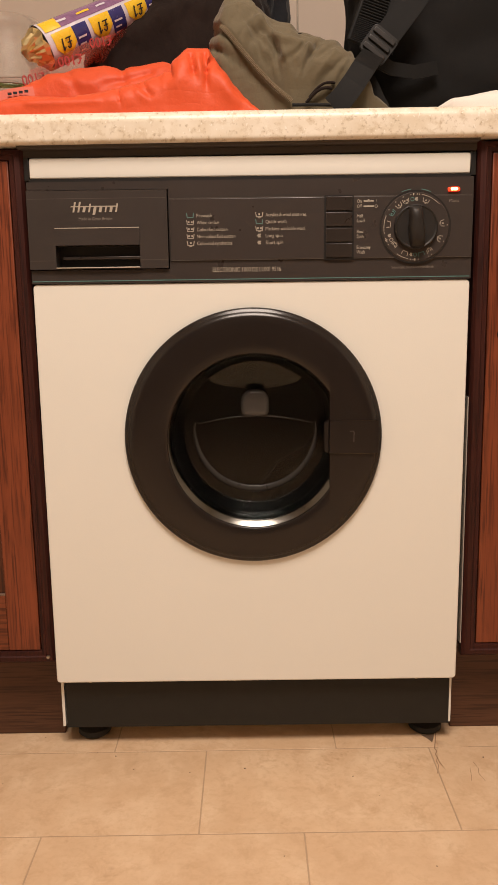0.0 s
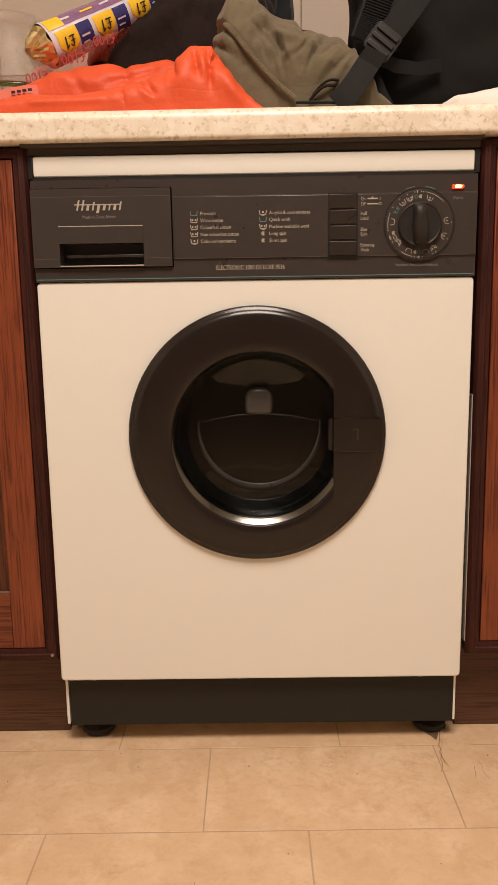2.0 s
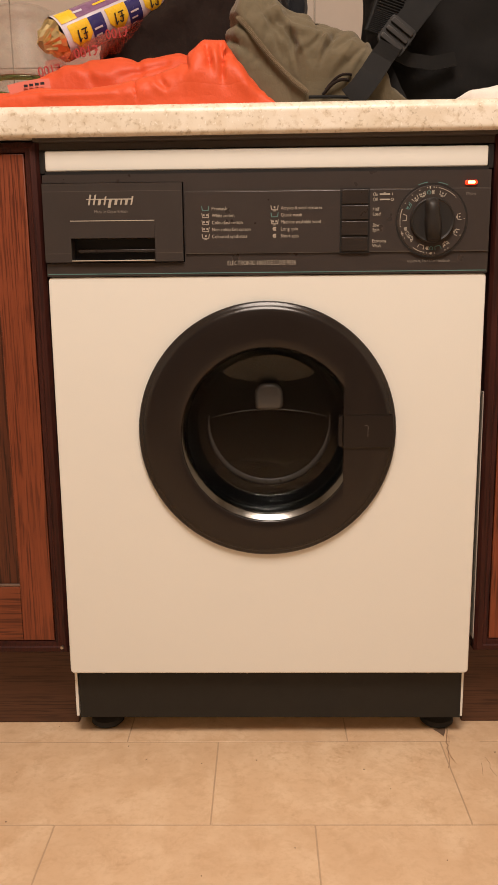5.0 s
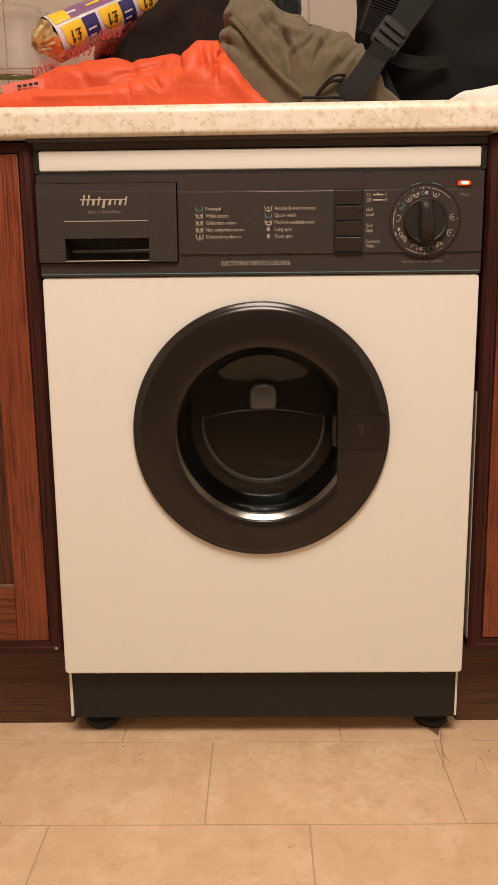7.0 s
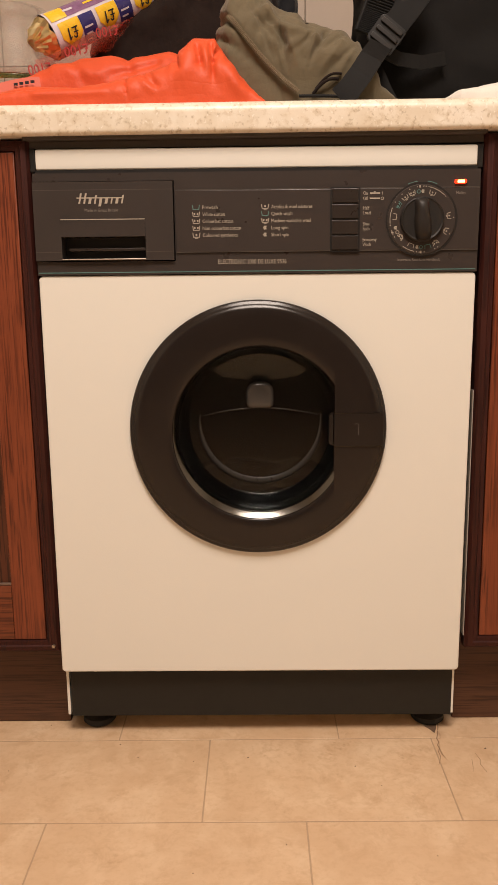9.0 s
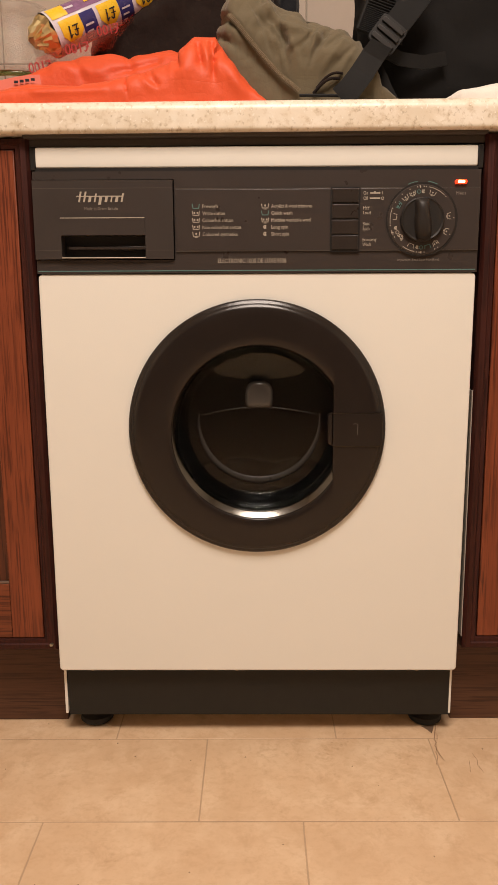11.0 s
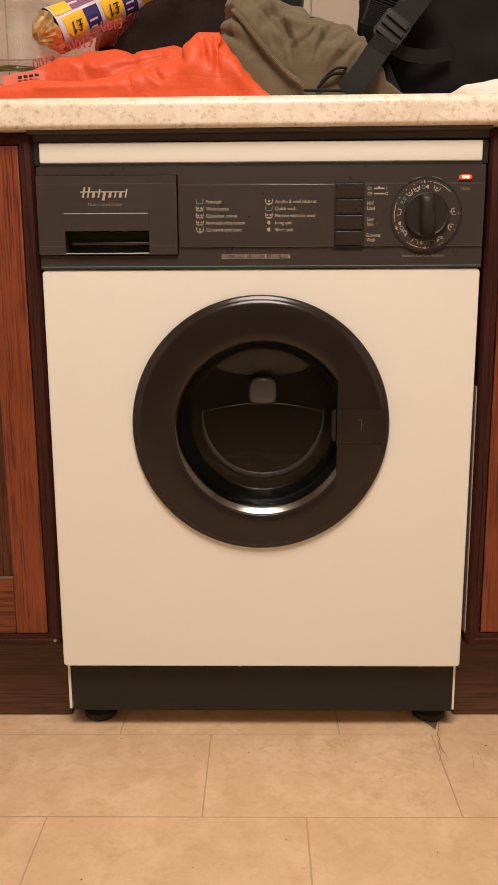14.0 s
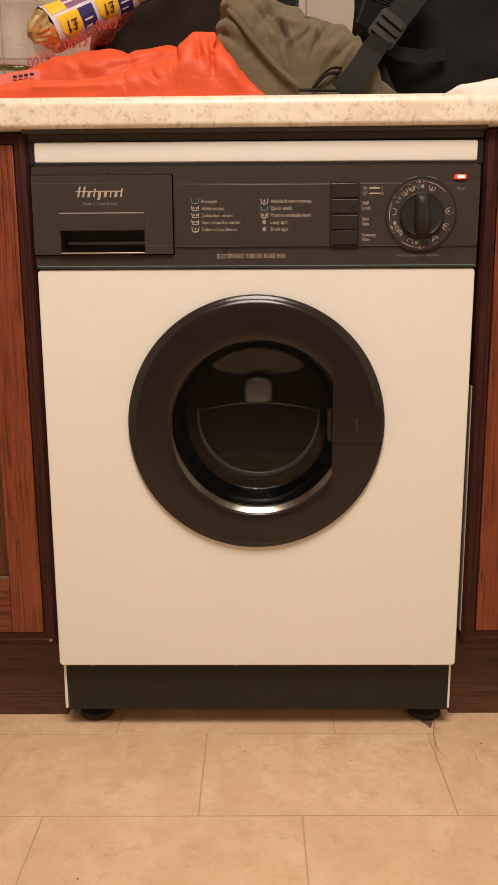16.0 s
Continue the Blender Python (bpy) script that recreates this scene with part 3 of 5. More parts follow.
def dial():
    cx, cz = 0.2212, 0.7688
    d = part("programme_dial", lathe([(0.0, -0.0062), (0.0445, -0.0062), (0.0455, -0.0052), (0.0455, -0.002)], cx, cz, 72), PANEL, machine, "round dark programme dial with cream pictograms")
    part("dial_gap", lathe([(0.0456, -0.0046), (0.0456, -0.0052), (0.0480, -0.0052), (0.0480, -0.0046)], cx, cz, 72), KNOB, d)
    y = -0.0066
    knob = part("knob", lathe([(0.0290, -0.0060), (0.0288, -0.0120), (0.0275, -0.0130), (0.0255, -0.0122), (0.0, -0.0118)], cx, cz, 64), KNOB, d, "black round knob with grip bar")
    bm = bmesh.new()
    tilt = radians(-4)
    secs = []
    for k in range(13):
        s = -1 + k / 6
        zz = 0.0275 * s
        w = 0.0085 + 0.0030 * (1 - s * s) ** 0.5 * (0.4 if s > 0 else 1.0)
        h = 0.0125 * max(0.0, 1 - abs(s) ** 4) ** 0.5 + 0.0008
        secs.append([bm.verts.new((cx + q * w * math.cos(tilt) + zz * math.sin(-tilt) * -1, -0.0118 - h * hh, cz + zz * math.cos(tilt) + q * w * math.sin(tilt)))
                     for q, hh in ((-1, 0), (-0.85, 0.7), (-0.45, 1.0), (0.45, 1.0), (0.85, 0.7), (1, 0))])
    for p, q in zip(secs, secs[1:]):
        for i in range(5):
            bm.faces.new((p[i], p[i + 1], q[i + 1], q[i]))
    bm.faces.new(secs[0])
    bm.faces.new(secs[-1][::-1])
    part("grip_bar", bm, GRIP, knob, smooth=60)
    for a, kind, mat in ((69, 2, PRINT), (7, 2, PRINT), (-25, 2, PRINT), (-58, 3, PRINT), (-76, 0, TEAL), (-98, -1, PRINT), (-112, 0, PRINT), (-141, 3, PRINT), (-163, -1, PRINT),
                         (174, 0, PRINT), (149, 1, TEAL), (129, 2, PRINT), (112, 3, PRINT), (89, -1, PRINT)):
        r = 0.0362
        x, z = cx + r * math.cos(radians(a)), cz + r * math.sin(radians(a))
        if kind < 0:
            dots_icon(x, z, 0.0055, PRINT, d, y)
        else:
            tub_icon(x, z, 0.0082, mat, d, y, kind, radians(a - 90))
    for a in (98, 207, 270):
        arc_mark(cx + 0.0362 * math.cos(radians(a)), cz + 0.0362 * math.sin(radians(a)), 0.0022, 0, 360, 0.0008, TEAL if a != 207 else PRINT, d, y)
    for a0, a1 in ((46, 80), (162, 187), (238, 258)):
        arc_mark(cx, cz, 0.0425, a0, a1, 0.0008, PRINT, d, y)
    for a in (44, 84, 88, 100, 114, 130, 148, 160, 190, 200, 206, 212, 236, 262, 267, 276, 296, 302, 333, 3):
        arc_mark(cx, cz, 0.0425, a - 0.9, a + 0.9, 0.0013, PRINT, d, y)
    for a in (95, 203, 270):
        arc_mark(cx, cz, 0.0425, a - 1.1, a + 1.1, 0.0032, PRINT, d, y)
    for a0, a1, mat in ((98, 113, TEAL), (67, 82, TEAL)):
        arc_mark(cx, cz, 0.0495, a0, a1, 0.0009, mat, d, -0.0049)


control_panel()
dial()


def chrome_band():
    """A sloping ring, broad below and narrow above."""
    bm = bmesh.new()
    seg = 128
    rings = []
    for r, y, up in ((0.1234, -0.0170, 0.0), (0.1231, -0.0176, 0.0), (0.1226, -0.0170, 0.0002), (0.1186, -0.0065, 0.0028), (0.1181, -0.0052, 0.0032), (0.1180, 0.0080, 0.0032)):
        rings.append([bm.verts.new((OX + r * math.cos(2 * math.pi * k / seg), y, OZ + up + r * math.sin(2 * math.pi * k / seg))) for k in range(seg)])
    for p, q in zip(rings, rings[1:]):
        for k in range(seg):
            bm.faces.new((p[k], q[k], q[(k + 1) % seg], p[(k + 1) % seg]))
    return bm


def porthole():
    # the ring's outline and its opening lie on slightly different axes
    prof = ((0.1798, 0.0015, 0), (0.1811, -0.0040, 0), (0.1808, -0.0080, 0), (0.1790, -0.0112, 0), (0.1764, -0.0124, 0), (0.1745, -0.0150, 0), (0.1715, -0.0186, 0), (0.1680, -0.0204, 0.02),
            (0.1600, -0.0213, 0.1), (0.1480, -0.0217, 0.4), (0.1370, -0.0215, 0.8), (0.1290, -0.0207, 1), (0.1252, -0.0194, 1), (0.1238, -0.0178, 1), (0.1234, -0.0150, 1), (0.1234, 0.0060, 1))
    bm = bmesh.new()
    seg = 128
    rings = []
    for r, y, k in prof:
        ox, oz = 0.0002 + (OX - 0.0002) * k, CZ + (OZ - CZ) * k
        rings.append([bm.verts.new((ox + r * math.cos(2 * math.pi * i / seg), y, oz + r * math.sin(2 * math.pi * i / seg))) for i in range(seg)])
    for p, q in zip(rings, rings[1:]):
        for i in range(seg):
            bm.faces.new((p[i], q[i], q[(i + 1) % seg], p[(i + 1) % seg]))
    door = part("door", bm, RING, machine, "round glossy dark brown washing machine door", smooth=45)
    part("chrome_ring", chrome_band(), DARK_CHROME, door, "polished chrome ring inside the door", smooth=50)
    # flat cover behind the handle, closing one side of the opening
    arc = [(0.1420 * math.cos(radians(a)), OZ + 0.1420 * math.sin(radians(a))) for a in (-41.0 + k * 82.0 / 16 for k in range(17))]
    part("handle_cover", prism(arc, -0.0219, 0.006), RING, door)
    # latch plate
    la = part("latch", prism([(0.1065, 0.4625), (0.1755, 0.4625), (0.1755, 0.5085), (0.1065, 0.5085)], -0.0245, -0.012, 0.0007), RING, door, "rectangular dark plastic door latch")
    for z in (0.4622, 0.5088):
        part("latch_edge", box(0.1065, 0.1730, -0.0248, -0.0200, z - 0.0003, z + 0.0003), DARK_CHROME, la)
    part("finger_pull", prism([(0.0995, 0.466), (0.1052, 0.4625), (0.1052, 0.5085), (0.0995, 0.505)], -0.0225, 0.0, 0.001), RING, la)
    arc_mark(0.1375, 0.4905, 0.0036, -20, 140, 0.0007, LINE, la, -0.0248)
    bar(0.1400, 0.1408, 0.4780, 0.4900, -0.0248, LINE, la)
    # glass bowl: cone, flat end, and a sloping upper face with a reflection boss
    bm = bmesh.new()
    nr, na, rim = 44, 144, 0.1190

    def depth(x, dz):
        r = math.hypot(x, dz)
        f = min(1.0, max(0.0, (rim - 0.0015 - r) / 0.012))
        y = 0.006 + 0.044 * f
        return y

    def line(x):
        return 0.020 - 1.6 * x * x

    rows = []
    for i in range(nr + 1):
        r = rim * (1 - i / nr)
        if i == nr:
            rows.append([bm.verts.new((OX - 0.0035, depth(0, 0), OZ + 0.0044))])
        else:
            rows.append([bm.verts.new((OX - 0.0035 + r * math.cos(a), depth(r * math.cos(a), r * math.sin(a)), OZ + 0.0044 + r * math.sin(a))) for a in (2 * math.pi * k / na for k in range(na))])
    for p, q in zip(rows, rows[1:]):
        for i in range(na):
            if len(q) == 1:
                bm.faces.new((p[i], p[(i + 1) % na], q[0]))
            else:
                bm.faces.new((p[i], p[(i + 1) % na], q[(i + 1) % na], q[i]))
    ret = bmesh.ops.extrude_face_region(bm, geom=list(bm.faces))
    bmesh.ops.translate(bm, verts=[v for v in ret["geom"] if isinstance(v, bmesh.types.BMVert)], vec=(0, 0.004, 0))
    part("glass_bowl", bm, PORTHOLE, door, "dark smoked glass door bowl", smooth=50)
    # moulded rim, its highlight in grey: a lower arc closed by a bowed line, and a boss above it
    n = 56
    arc = [(0.0895 * math.cos(a), 0.0895 * math.sin(a)) for a in (radians(180 - 7 + 194 * k / n) for k in range(n + 1))]
    pts = [Vector((x, 0.0495, CD + z)) for x, z in arc]
    bm = bmesh.new()
    rows = []
    for k, p in enumerate(pts):
        w = 0.0012 + 0.0036 * math.sin(math.pi * k / n) ** 0.7
        c = Vector((p.x, 0, p.z - CD)).normalized()
        rows.append([bm.verts.new(p + c * w * q + Vector((0, -h, 0))) for q, h in ((-1, 0.0), (-0.6, 0.0011), (0.0, 0.0016), (0.6, 0.0011), (1, 0.0))])
    for p, q in zip(rows, rows[1:]):
        for k in range(4):
            bm.faces.new((p[k], p[k + 1], q[k + 1], q[k]))
    part("moulded_rim", bm, RIM_HIGHLIGHT, door, "moulded glass rim, its highlight put in as grey", smooth=60)
    bm = tube([(x, 0.0495, CD + line(x)) for x in (-0.084 + 0.168 * k / 24 for k in range(25))], lambda f: 0.0009 + 0.0004 * math.sin(math.pi * f), 8)
    part("moulded_line", bm, FROST_DIM, door, smooth=60)
    # added boss; its grey imitates a pale reflection in the bowl
    bm = bmesh.new()
    rings = []
    for q, y in ((1.03, 0.0500), (1.0, 0.0430), (0.95, 0.0385), (0.86, 0.0358), (0.74, 0.0346), (0.6, 0.0343), (0.3, 0.0342)):
        ring = []
        for k in range(40):
            a = 2 * math.pi * k / 40
            c, sn = math.cos(a), math.sin(a)
            e = 2 / 2.5 if sn > 0 else 2 / 6
            ring.append(bm.verts.new((0.0208 * q * math.copysign(abs(c) ** e, c), y, CD + 0.0405 + 0.0205 * q * math.copysign(abs(sn) ** e, sn))))
        rings.append(ring)
    for p, q in zip(rings, rings[1:]):
        for k in range(40):
            bm.faces.new((p[k], p[(k + 1) % 40], q[(k + 1) % 40], q[k]))
    bm.faces.new(rings[-1])
    part("moulded_boss", bm, BOSS_REFLECTION, door, "added grey boss standing in for a pale reflection", smooth=60)
    outline = [(x, 0.061 + 2.2 * x * x) for x in (-0.060 + 0.120 * k / 16 for k in range(17))]
    a0 = math.atan2(outline[-1][1], outline[-1][0])
    outline += [(0.1015 * math.cos(a), 0.1015 * math.sin(a)) for a in (a0 + (math.pi - 2 * a0) * k / 24 for k in range(25))]
    bm = bmesh.new()
    top = [bm.verts.new((x, 0.0480 - 0.42 * (z - 0.061), CD + z)) for x, z in outline]
    low = [bm.verts.new((x, 0.0510 - 0.42 * (z - 0.061), CD + z)) for x, z in outline]
    bm.faces.new(top)
    bm.faces.new(low[::-1])
    for k in range(len(top)):
        j = (k + 1) % len(top)
        bm.faces.new((top[k], low[k], low[j], top[j]))
    part("sloping_facet", bm, PORTHOLE, door, "sloping facet of the glass")
    part("ring_notch", box(-0.0012, 0.0012, -0.0045, 0.004, -0.0065, 0.0065), BLACK, door).matrix_local = Matrix.Translation((-0.0945, 0, CI - 0.0735)) @ Matrix.Rotation(radians(52), 4, "Y")
    # rubber gasket and tub mouth behind the glass
    part("gasket", lathe([(0.160, 0.019), (0.150, 0.024), (0.128, 0.023), (0.122, 0.030), (0.128, 0.060), (0.150, 0.085), (0.250, 0.090), (0.262, 0.12), (0.262, 0.48), (0.0, 0.482)], 0, CZ, 72),
         TUB, machine, "black rubber door gasket and tub")


porthole()


OPENING = ("glass_bowl", "moulded_rim", "moulded_line", "moulded_boss", "sloping_facet")


def flatten_door(k):
    """The door stands only a little proud of the front, and its glass sits a few millimetres off its axis."""
    for ob in machine.children:
        if ob.name == "door":
            for o in (ob, *ob.children_recursive):
                for v in o.data.vertices:
                    if v.co.y < 0:
                        v.co.y *= k
                    if o.name in OPENING:
                        v.co.x += 0.0035
                        v.co.z -= 0.0012


flatten_door(0.62)

drum = part("drum", lathe([(0.150, 0.098), (0.152, 0.092), (0.225, 0.105), (0.238, 0.120), (0.238, 0.42), (0.225, 0.435), (0.0, 0.44)], 0, 0, 64), STEEL, machine, "steel wash drum, dim behind the glass")
drum.location = (0, 0, CZ)


def paddles():
    for k in range(3):
        a = radians(90 + 120 * k)
        bm = prism([(-0.03, 0.236), (0.03, 0.236), (0.012, 0.185), (-0.012, 0.185)], 0.12, 0.42, 0.004)
        bmesh.ops.rotate(bm, verts=bm.verts, cent=(0, 0, 0), matrix=Matrix.Rotation(a, 3, "Y"))
        part("drum_paddle", bm, STEEL, drum)
    # wet washing lying low in the drum
    bm = bmesh.new()
    bmesh.ops.create_icosphere(bm, subdivisions=4, radius=1.0)
    for v in bm.verts:
        p = v.co.copy()
        k = 1 + 0.22 * noise.noise(p * 2.2) + 0.10 * noise.noise(p * 6)
        v.co = Vector((p.x * 0.17 * k, 0.25 + p.y * 0.10 * k, -0.165 + p.z * 0.065 * k))
    part("washing", bm, NAVY, drum, "dark wet laundry")


paddles()


# ---- fitted cupboards ----
def cabinet(side):
    """A base unit; side -1 or 1 says on which side of the machine it stands."""
    def sx(a, b):
        return (min(side * a, side * b), max(side * a, side * b))

    w = 0.50
    label = "dark-stained oak base cabinet with a framed panel door"
    ob = tagged(new("base_cabinet"), label, "cabinet", "fitted base cabinets")
    off = 0.005 if side > 0 else 0.0
    x0 = 0.3075 + off
    bm = box(*sx(x0, x0 + 0.018), 0.030, 0.56, 0.14, 0.880)
    box(*sx(x0 + w - 0.018, x0 + w), 0.030, 0.56, 0.14, 0.880, bm=bm)
    box(*sx(x0 + 0.018, x0 + w - 0.018), 0.030, 0.56, 0.14, 0.158, bm=bm)
    box(*sx(x0 + 0.018, x0 + w - 0.018), 0.545, 0.56, 0.158, 0.880, bm=bm)
    part("carcass", bm, CARCASS, ob, "brown board carcass")
    part("kickboard", box(*sx(0.3055, x0 + w), 0.058, 0.074, 0.0, 0.1385, 0.002), DARK_H, ob, "brown wood-grain kickboard")
    if side < 0:
        part("screw_cap", lathe([(0.0, -0.0005), (0.0024, -0.0002), (0.003, 0.004)], side * 0.3105, 0.1565, 12), SCREW, ob)
    d0, d1, zb, zt = 0.3015 + off, x0 + w - 0.003, 0.145, 0.8792
    door = part("door", box(*sx(d0 + 0.004, d1 - 0.004), 0.014, 0.029, zb + 0.004, zt - 0.004), DARK_V, ob, "framed oak cupboard door with dark edge")
    # dark moulded edge: four mitred strips with a stepped section
    bm = bmesh.new()
    sec = ((0.0, 0.028), (0.0, 0.010), (0.004, 0.004), (0.011, 0.002), (0.0125, 0.0045), (0.0185, 0.0055), (0.0205, 0.0105), (0.0205, 0.028))
    corners = ((d0, zb, 1, 1), (d1, zb, -1, 1), (d1, zt, -1, -0.78), (d0, zt, 1, -0.78))
    rows = [[bm.verts.new((side * (cx + o * ix), y, cz + o * iz)) for o, y in sec] for cx, cz, ix, iz in corners]
    for i in range(4):
        p, q = rows[i], rows[(i + 1) % 4]
        for k in range(len(sec) - 1):
            bm.faces.new((p[k], q[k], q[k + 1], p[k + 1]))
    part("edge_moulding", bm, DARK_V, door, "dark stained edge moulding", smooth=25)
    s0, s1, b0, b1 = d0 + 0.0208, d1 - 0.0208, zb + 0.0208, zt - 0.0163
    sw = 0.047
    part("stile", box(*sx(s0, s0 + sw), 0.0065, 0.0145, b0, b1, 0.0012), OAK_V, door, "reddish oak stile")
    part("stile", box(*sx(s1 - sw, s1), 0.0065, 0.0145, b0, b1, 0.0012), OAK_V, door)
    for z0, z1 in ((b0, b0 + 0.085), (b1 - 0.085, b1)):
        part("rail", box(*sx(s0 + sw + 0.0003, s1 - sw - 0.0003), 0.0068, 0.0145, z0, z1, 0.0012), OAK_H, door, "reddish oak rail")
    part("bead", box(*sx(s0 + sw, s1 - sw), 0.0075, 0.0145, b0 + 0.0853, b0 + 0.0885, 0.001), CARCASS, door)
    part("field_panel", box(*sx(s0 + sw + 0.0002, s1 - sw - 0.0002), 0.0118, 0.0145, b0 + 0.0887, b1 - 0.0853), PANEL_WOOD, door, "dark oak field panel")
    if side > 0:
        part("edge_strip", box(0.3041, 0.3054, 0.008, 0.030, 0.165, 0.535), MELAMINE, ob, "pale chipped edge strip")
        pts = [(0.3502, 0.0060, 0.624), (0.3505, -0.006, 0.630), (0.351, -0.014, 0.650), (0.351, -0.016, 0.672), (0.351, -0.014, 0.694), (0.3505, -0.006, 0.714), (0.3502, 0.0060, 0.720)]
        h = part("handle", tube(pts, lambda f: 0.0045 + 0.002 * math.sin(math.pi * f), 12), IRON, door, "black iron pull handle", smooth=60)
        for z in (0.622, 0.722):
            part("handle_plate", lathe([(0.0, 0.0035), (0.007, 0.0035), (0.009, 0.0062), (0.009, 0.0068)], 0.3505, z, 20), IRON, h)


cabinet(-1)
cabinet(1)


# ---- things on the worktop ----
TOP = 0.920


def section(table, p, x, u):
    """A point on a heap: u runs from the foot in front over the top to the foot behind."""
    y0, y1, z1 = lerp_table(table, x)
    c, s = math.cos(math.pi * u), math.sin(math.pi * u)
    a = math.copysign(abs(c) ** 0.8, c)
    return Vector((x, (y0 + y1) / 2 - (y1 - y0) / 2 * a, TOP + (z1 - TOP) * max(0.0, s) ** p))


def heap_mesh(table, folds, nx=110, nu=56, p=0.55):
    """A soft heap of cloth lofted along x; folds(point) pushes it along its normal."""
    bm = bmesh.new()
    x0, x1 = table[0][0], table[-1][0]
    rows = []
    e = 1e-3
    for i in range(nx + 1):
        x = x0 + (x1 - x0) * i / nx
        row = []
        for k in range(nu + 1):
            u = k / nu
            q = section(table, p, x, u)
            du = section(table, p, x, min(1, u + e)) - section(table, p, x, max(0, u - e))
            dx = section(table, p, min(x1, x + e), u) - section(table, p, max(x0, x - e), u)
            n = dx.cross(du)
            n = n.normalized() if n.length > 1e-12 else Vector((0, -1, 0))
            if n.y * (0.5 - u) > 0:
                n = -n
            fade = min(1.0, min(u, 1 - u) * 12)
            w = q + n * folds(q) * fade
            w.z = max(w.z, TOP)
            row.append(bm.verts.new(w))
        rows.append(row)
    for a, b in zip(rows, rows[1:]):
        for k in range(nu):
            bm.faces.new((a[k], a[k + 1], b[k + 1], b[k]))
        bm.faces.new((a[nu], a[0], b[0], b[nu]))
    bm.faces.new(rows[0])
    bm.faces.new(rows[-1][::-1])
    return bm


def ridged(p, freq, amp, seed=0.0):
    """Sharp-valleyed creases."""
    v = noise.noise(Vector((p.x * freq[0] + seed, p.y * freq[1] + 3.1, p.z * freq[2] - seed)))
    return amp * (0.4 - 2.2 * abs(v))


def creased(q, creases):
    """Sum of grooves (and ridges, where the depth is negative) along segments in x, z."""
    f = 0.0
    for x0, z0, x1, z1, depth, width in creases:
        dx, dz = x1 - x0, z1 - z0
        t = max(0.0, min(1.0, ((q.x - x0) * dx + (q.z - z0) * dz) / (dx * dx + dz * dz)))
        d = math.hypot(q.x - x0 - dx * t, q.z - z0 - dz * t)
        f -= depth * math.exp(-(d / width) ** 2)
    return f


def orange_jacket():
    ob = tagged(new("orange_jacket"), "bright orange padded nylon jacket lying crumpled on the worktop", "jacket")
    front = [(-0.52, 0.01, 0.08, 0.938), (-0.44, 0.01, 0.09, 0.942), (-0.344, 0.01, 0.095, 0.947), (-0.305, 0.01, 0.095, 0.952), (-0.266, 0.01, 0.095, 0.952), (-0.227, 0.01, 0.095, 0.952), (-0.196, 0.01, 0.095, 0.955),
             (-0.177, 0.01, 0.095, 0.959), (-0.153, 0.01, 0.10, 0.966), (-0.118, 0.01, 0.12, 0.978), (-0.107, 0.01, 0.13, 0.987), (-0.098, 0.01, 0.14, 1.001), (-0.080, 0.01, 0.15, 1.0165), (-0.052, 0.01, 0.15, 1.0165),
             (-0.044, 0.01, 0.15, 1.004), (-0.032, 0.01, 0.14, 0.985), (-0.017, 0.01, 0.13, 0.962), (-0.002, 0.01, 0.12, 0.944), (0.007, 0.01, 0.11, 0.934), (0.020, 0.01, 0.10, 0.924)]
    creases = ((-0.1725, 0.956, -0.1664, 0.922, 0.0028, 0.0016), (-0.184, 0.946, -0.178, 0.930, -0.0012, 0.009), (-0.160, 0.950, -0.156, 0.930, -0.0012, 0.009),
               (-0.1483, 0.9600, -0.1284, 0.9440, 0.0032, 0.0035), (-0.139, 0.963, -0.131, 0.950, 0.0028, 0.0025), (-0.145, 0.950, -0.135, 0.938, -0.002, 0.005),
               (-0.0745, 0.998, -0.0700, 0.975, 0.0055, 0.0035), (-0.0700, 0.972, -0.0376, 0.922, 0.0045, 0.0070), (-0.0560, 1.001, -0.0530, 0.955, 0.0060, 0.0035),
               (-0.0520, 0.9770, -0.0455, 0.992, 0.0070, 0.0035), (-0.0650, 0.990, -0.0610, 0.950, -0.0030, 0.0060), (-0.088, 0.985, -0.092, 0.940, -0.0030, 0.010),
               (-0.106, 0.985, -0.100, 0.968, 0.0050, 0.0040), (-0.035, 0.965, -0.018, 0.930, -0.0040, 0.008), (-0.345, 0.943, -0.235, 0.949, 0.0030, 0.0045), (-0.29, 0.936, -0.20, 0.938, -0.002, 0.006))

    def folds(q):
        return 0.0022 * noise.noise(q * 13) + 0.0006 * noise.noise(q * 40) + creased(q, creases)

    part("sleeve", heap_mesh(front, folds, 240, 80, 0.60), ORANGE, ob, "orange sleeve with a cuff seam", smooth=70)
    back = [(-0.56, 0.10, 0.34, 0.945), (-0.46, 0.10, 0.36, 0.958), (-0.40, 0.10, 0.37, 0.974), (-0.362, 0.11, 0.36, 0.977), (-0.345, 0.11, 0.34, 0.984), (-0.330, 0.11, 0.34, 0.998), (-0.312, 0.12, 0.32, 1.009), (-0.290, 0.12, 0.30, 1.014),
            (-0.272, 0.12, 0.28, 1.016), (-0.254, 0.12, 0.27, 1.022), (-0.211, 0.12, 0.26, 1.026), (-0.185, 0.12, 0.25, 1.020), (-0.167, 0.12, 0.25, 1.023), (-0.124, 0.12, 0.24, 1.027), (-0.07, 0.10, 0.22, 1.00), (-0.01, 0.09, 0.2, 0.95)]
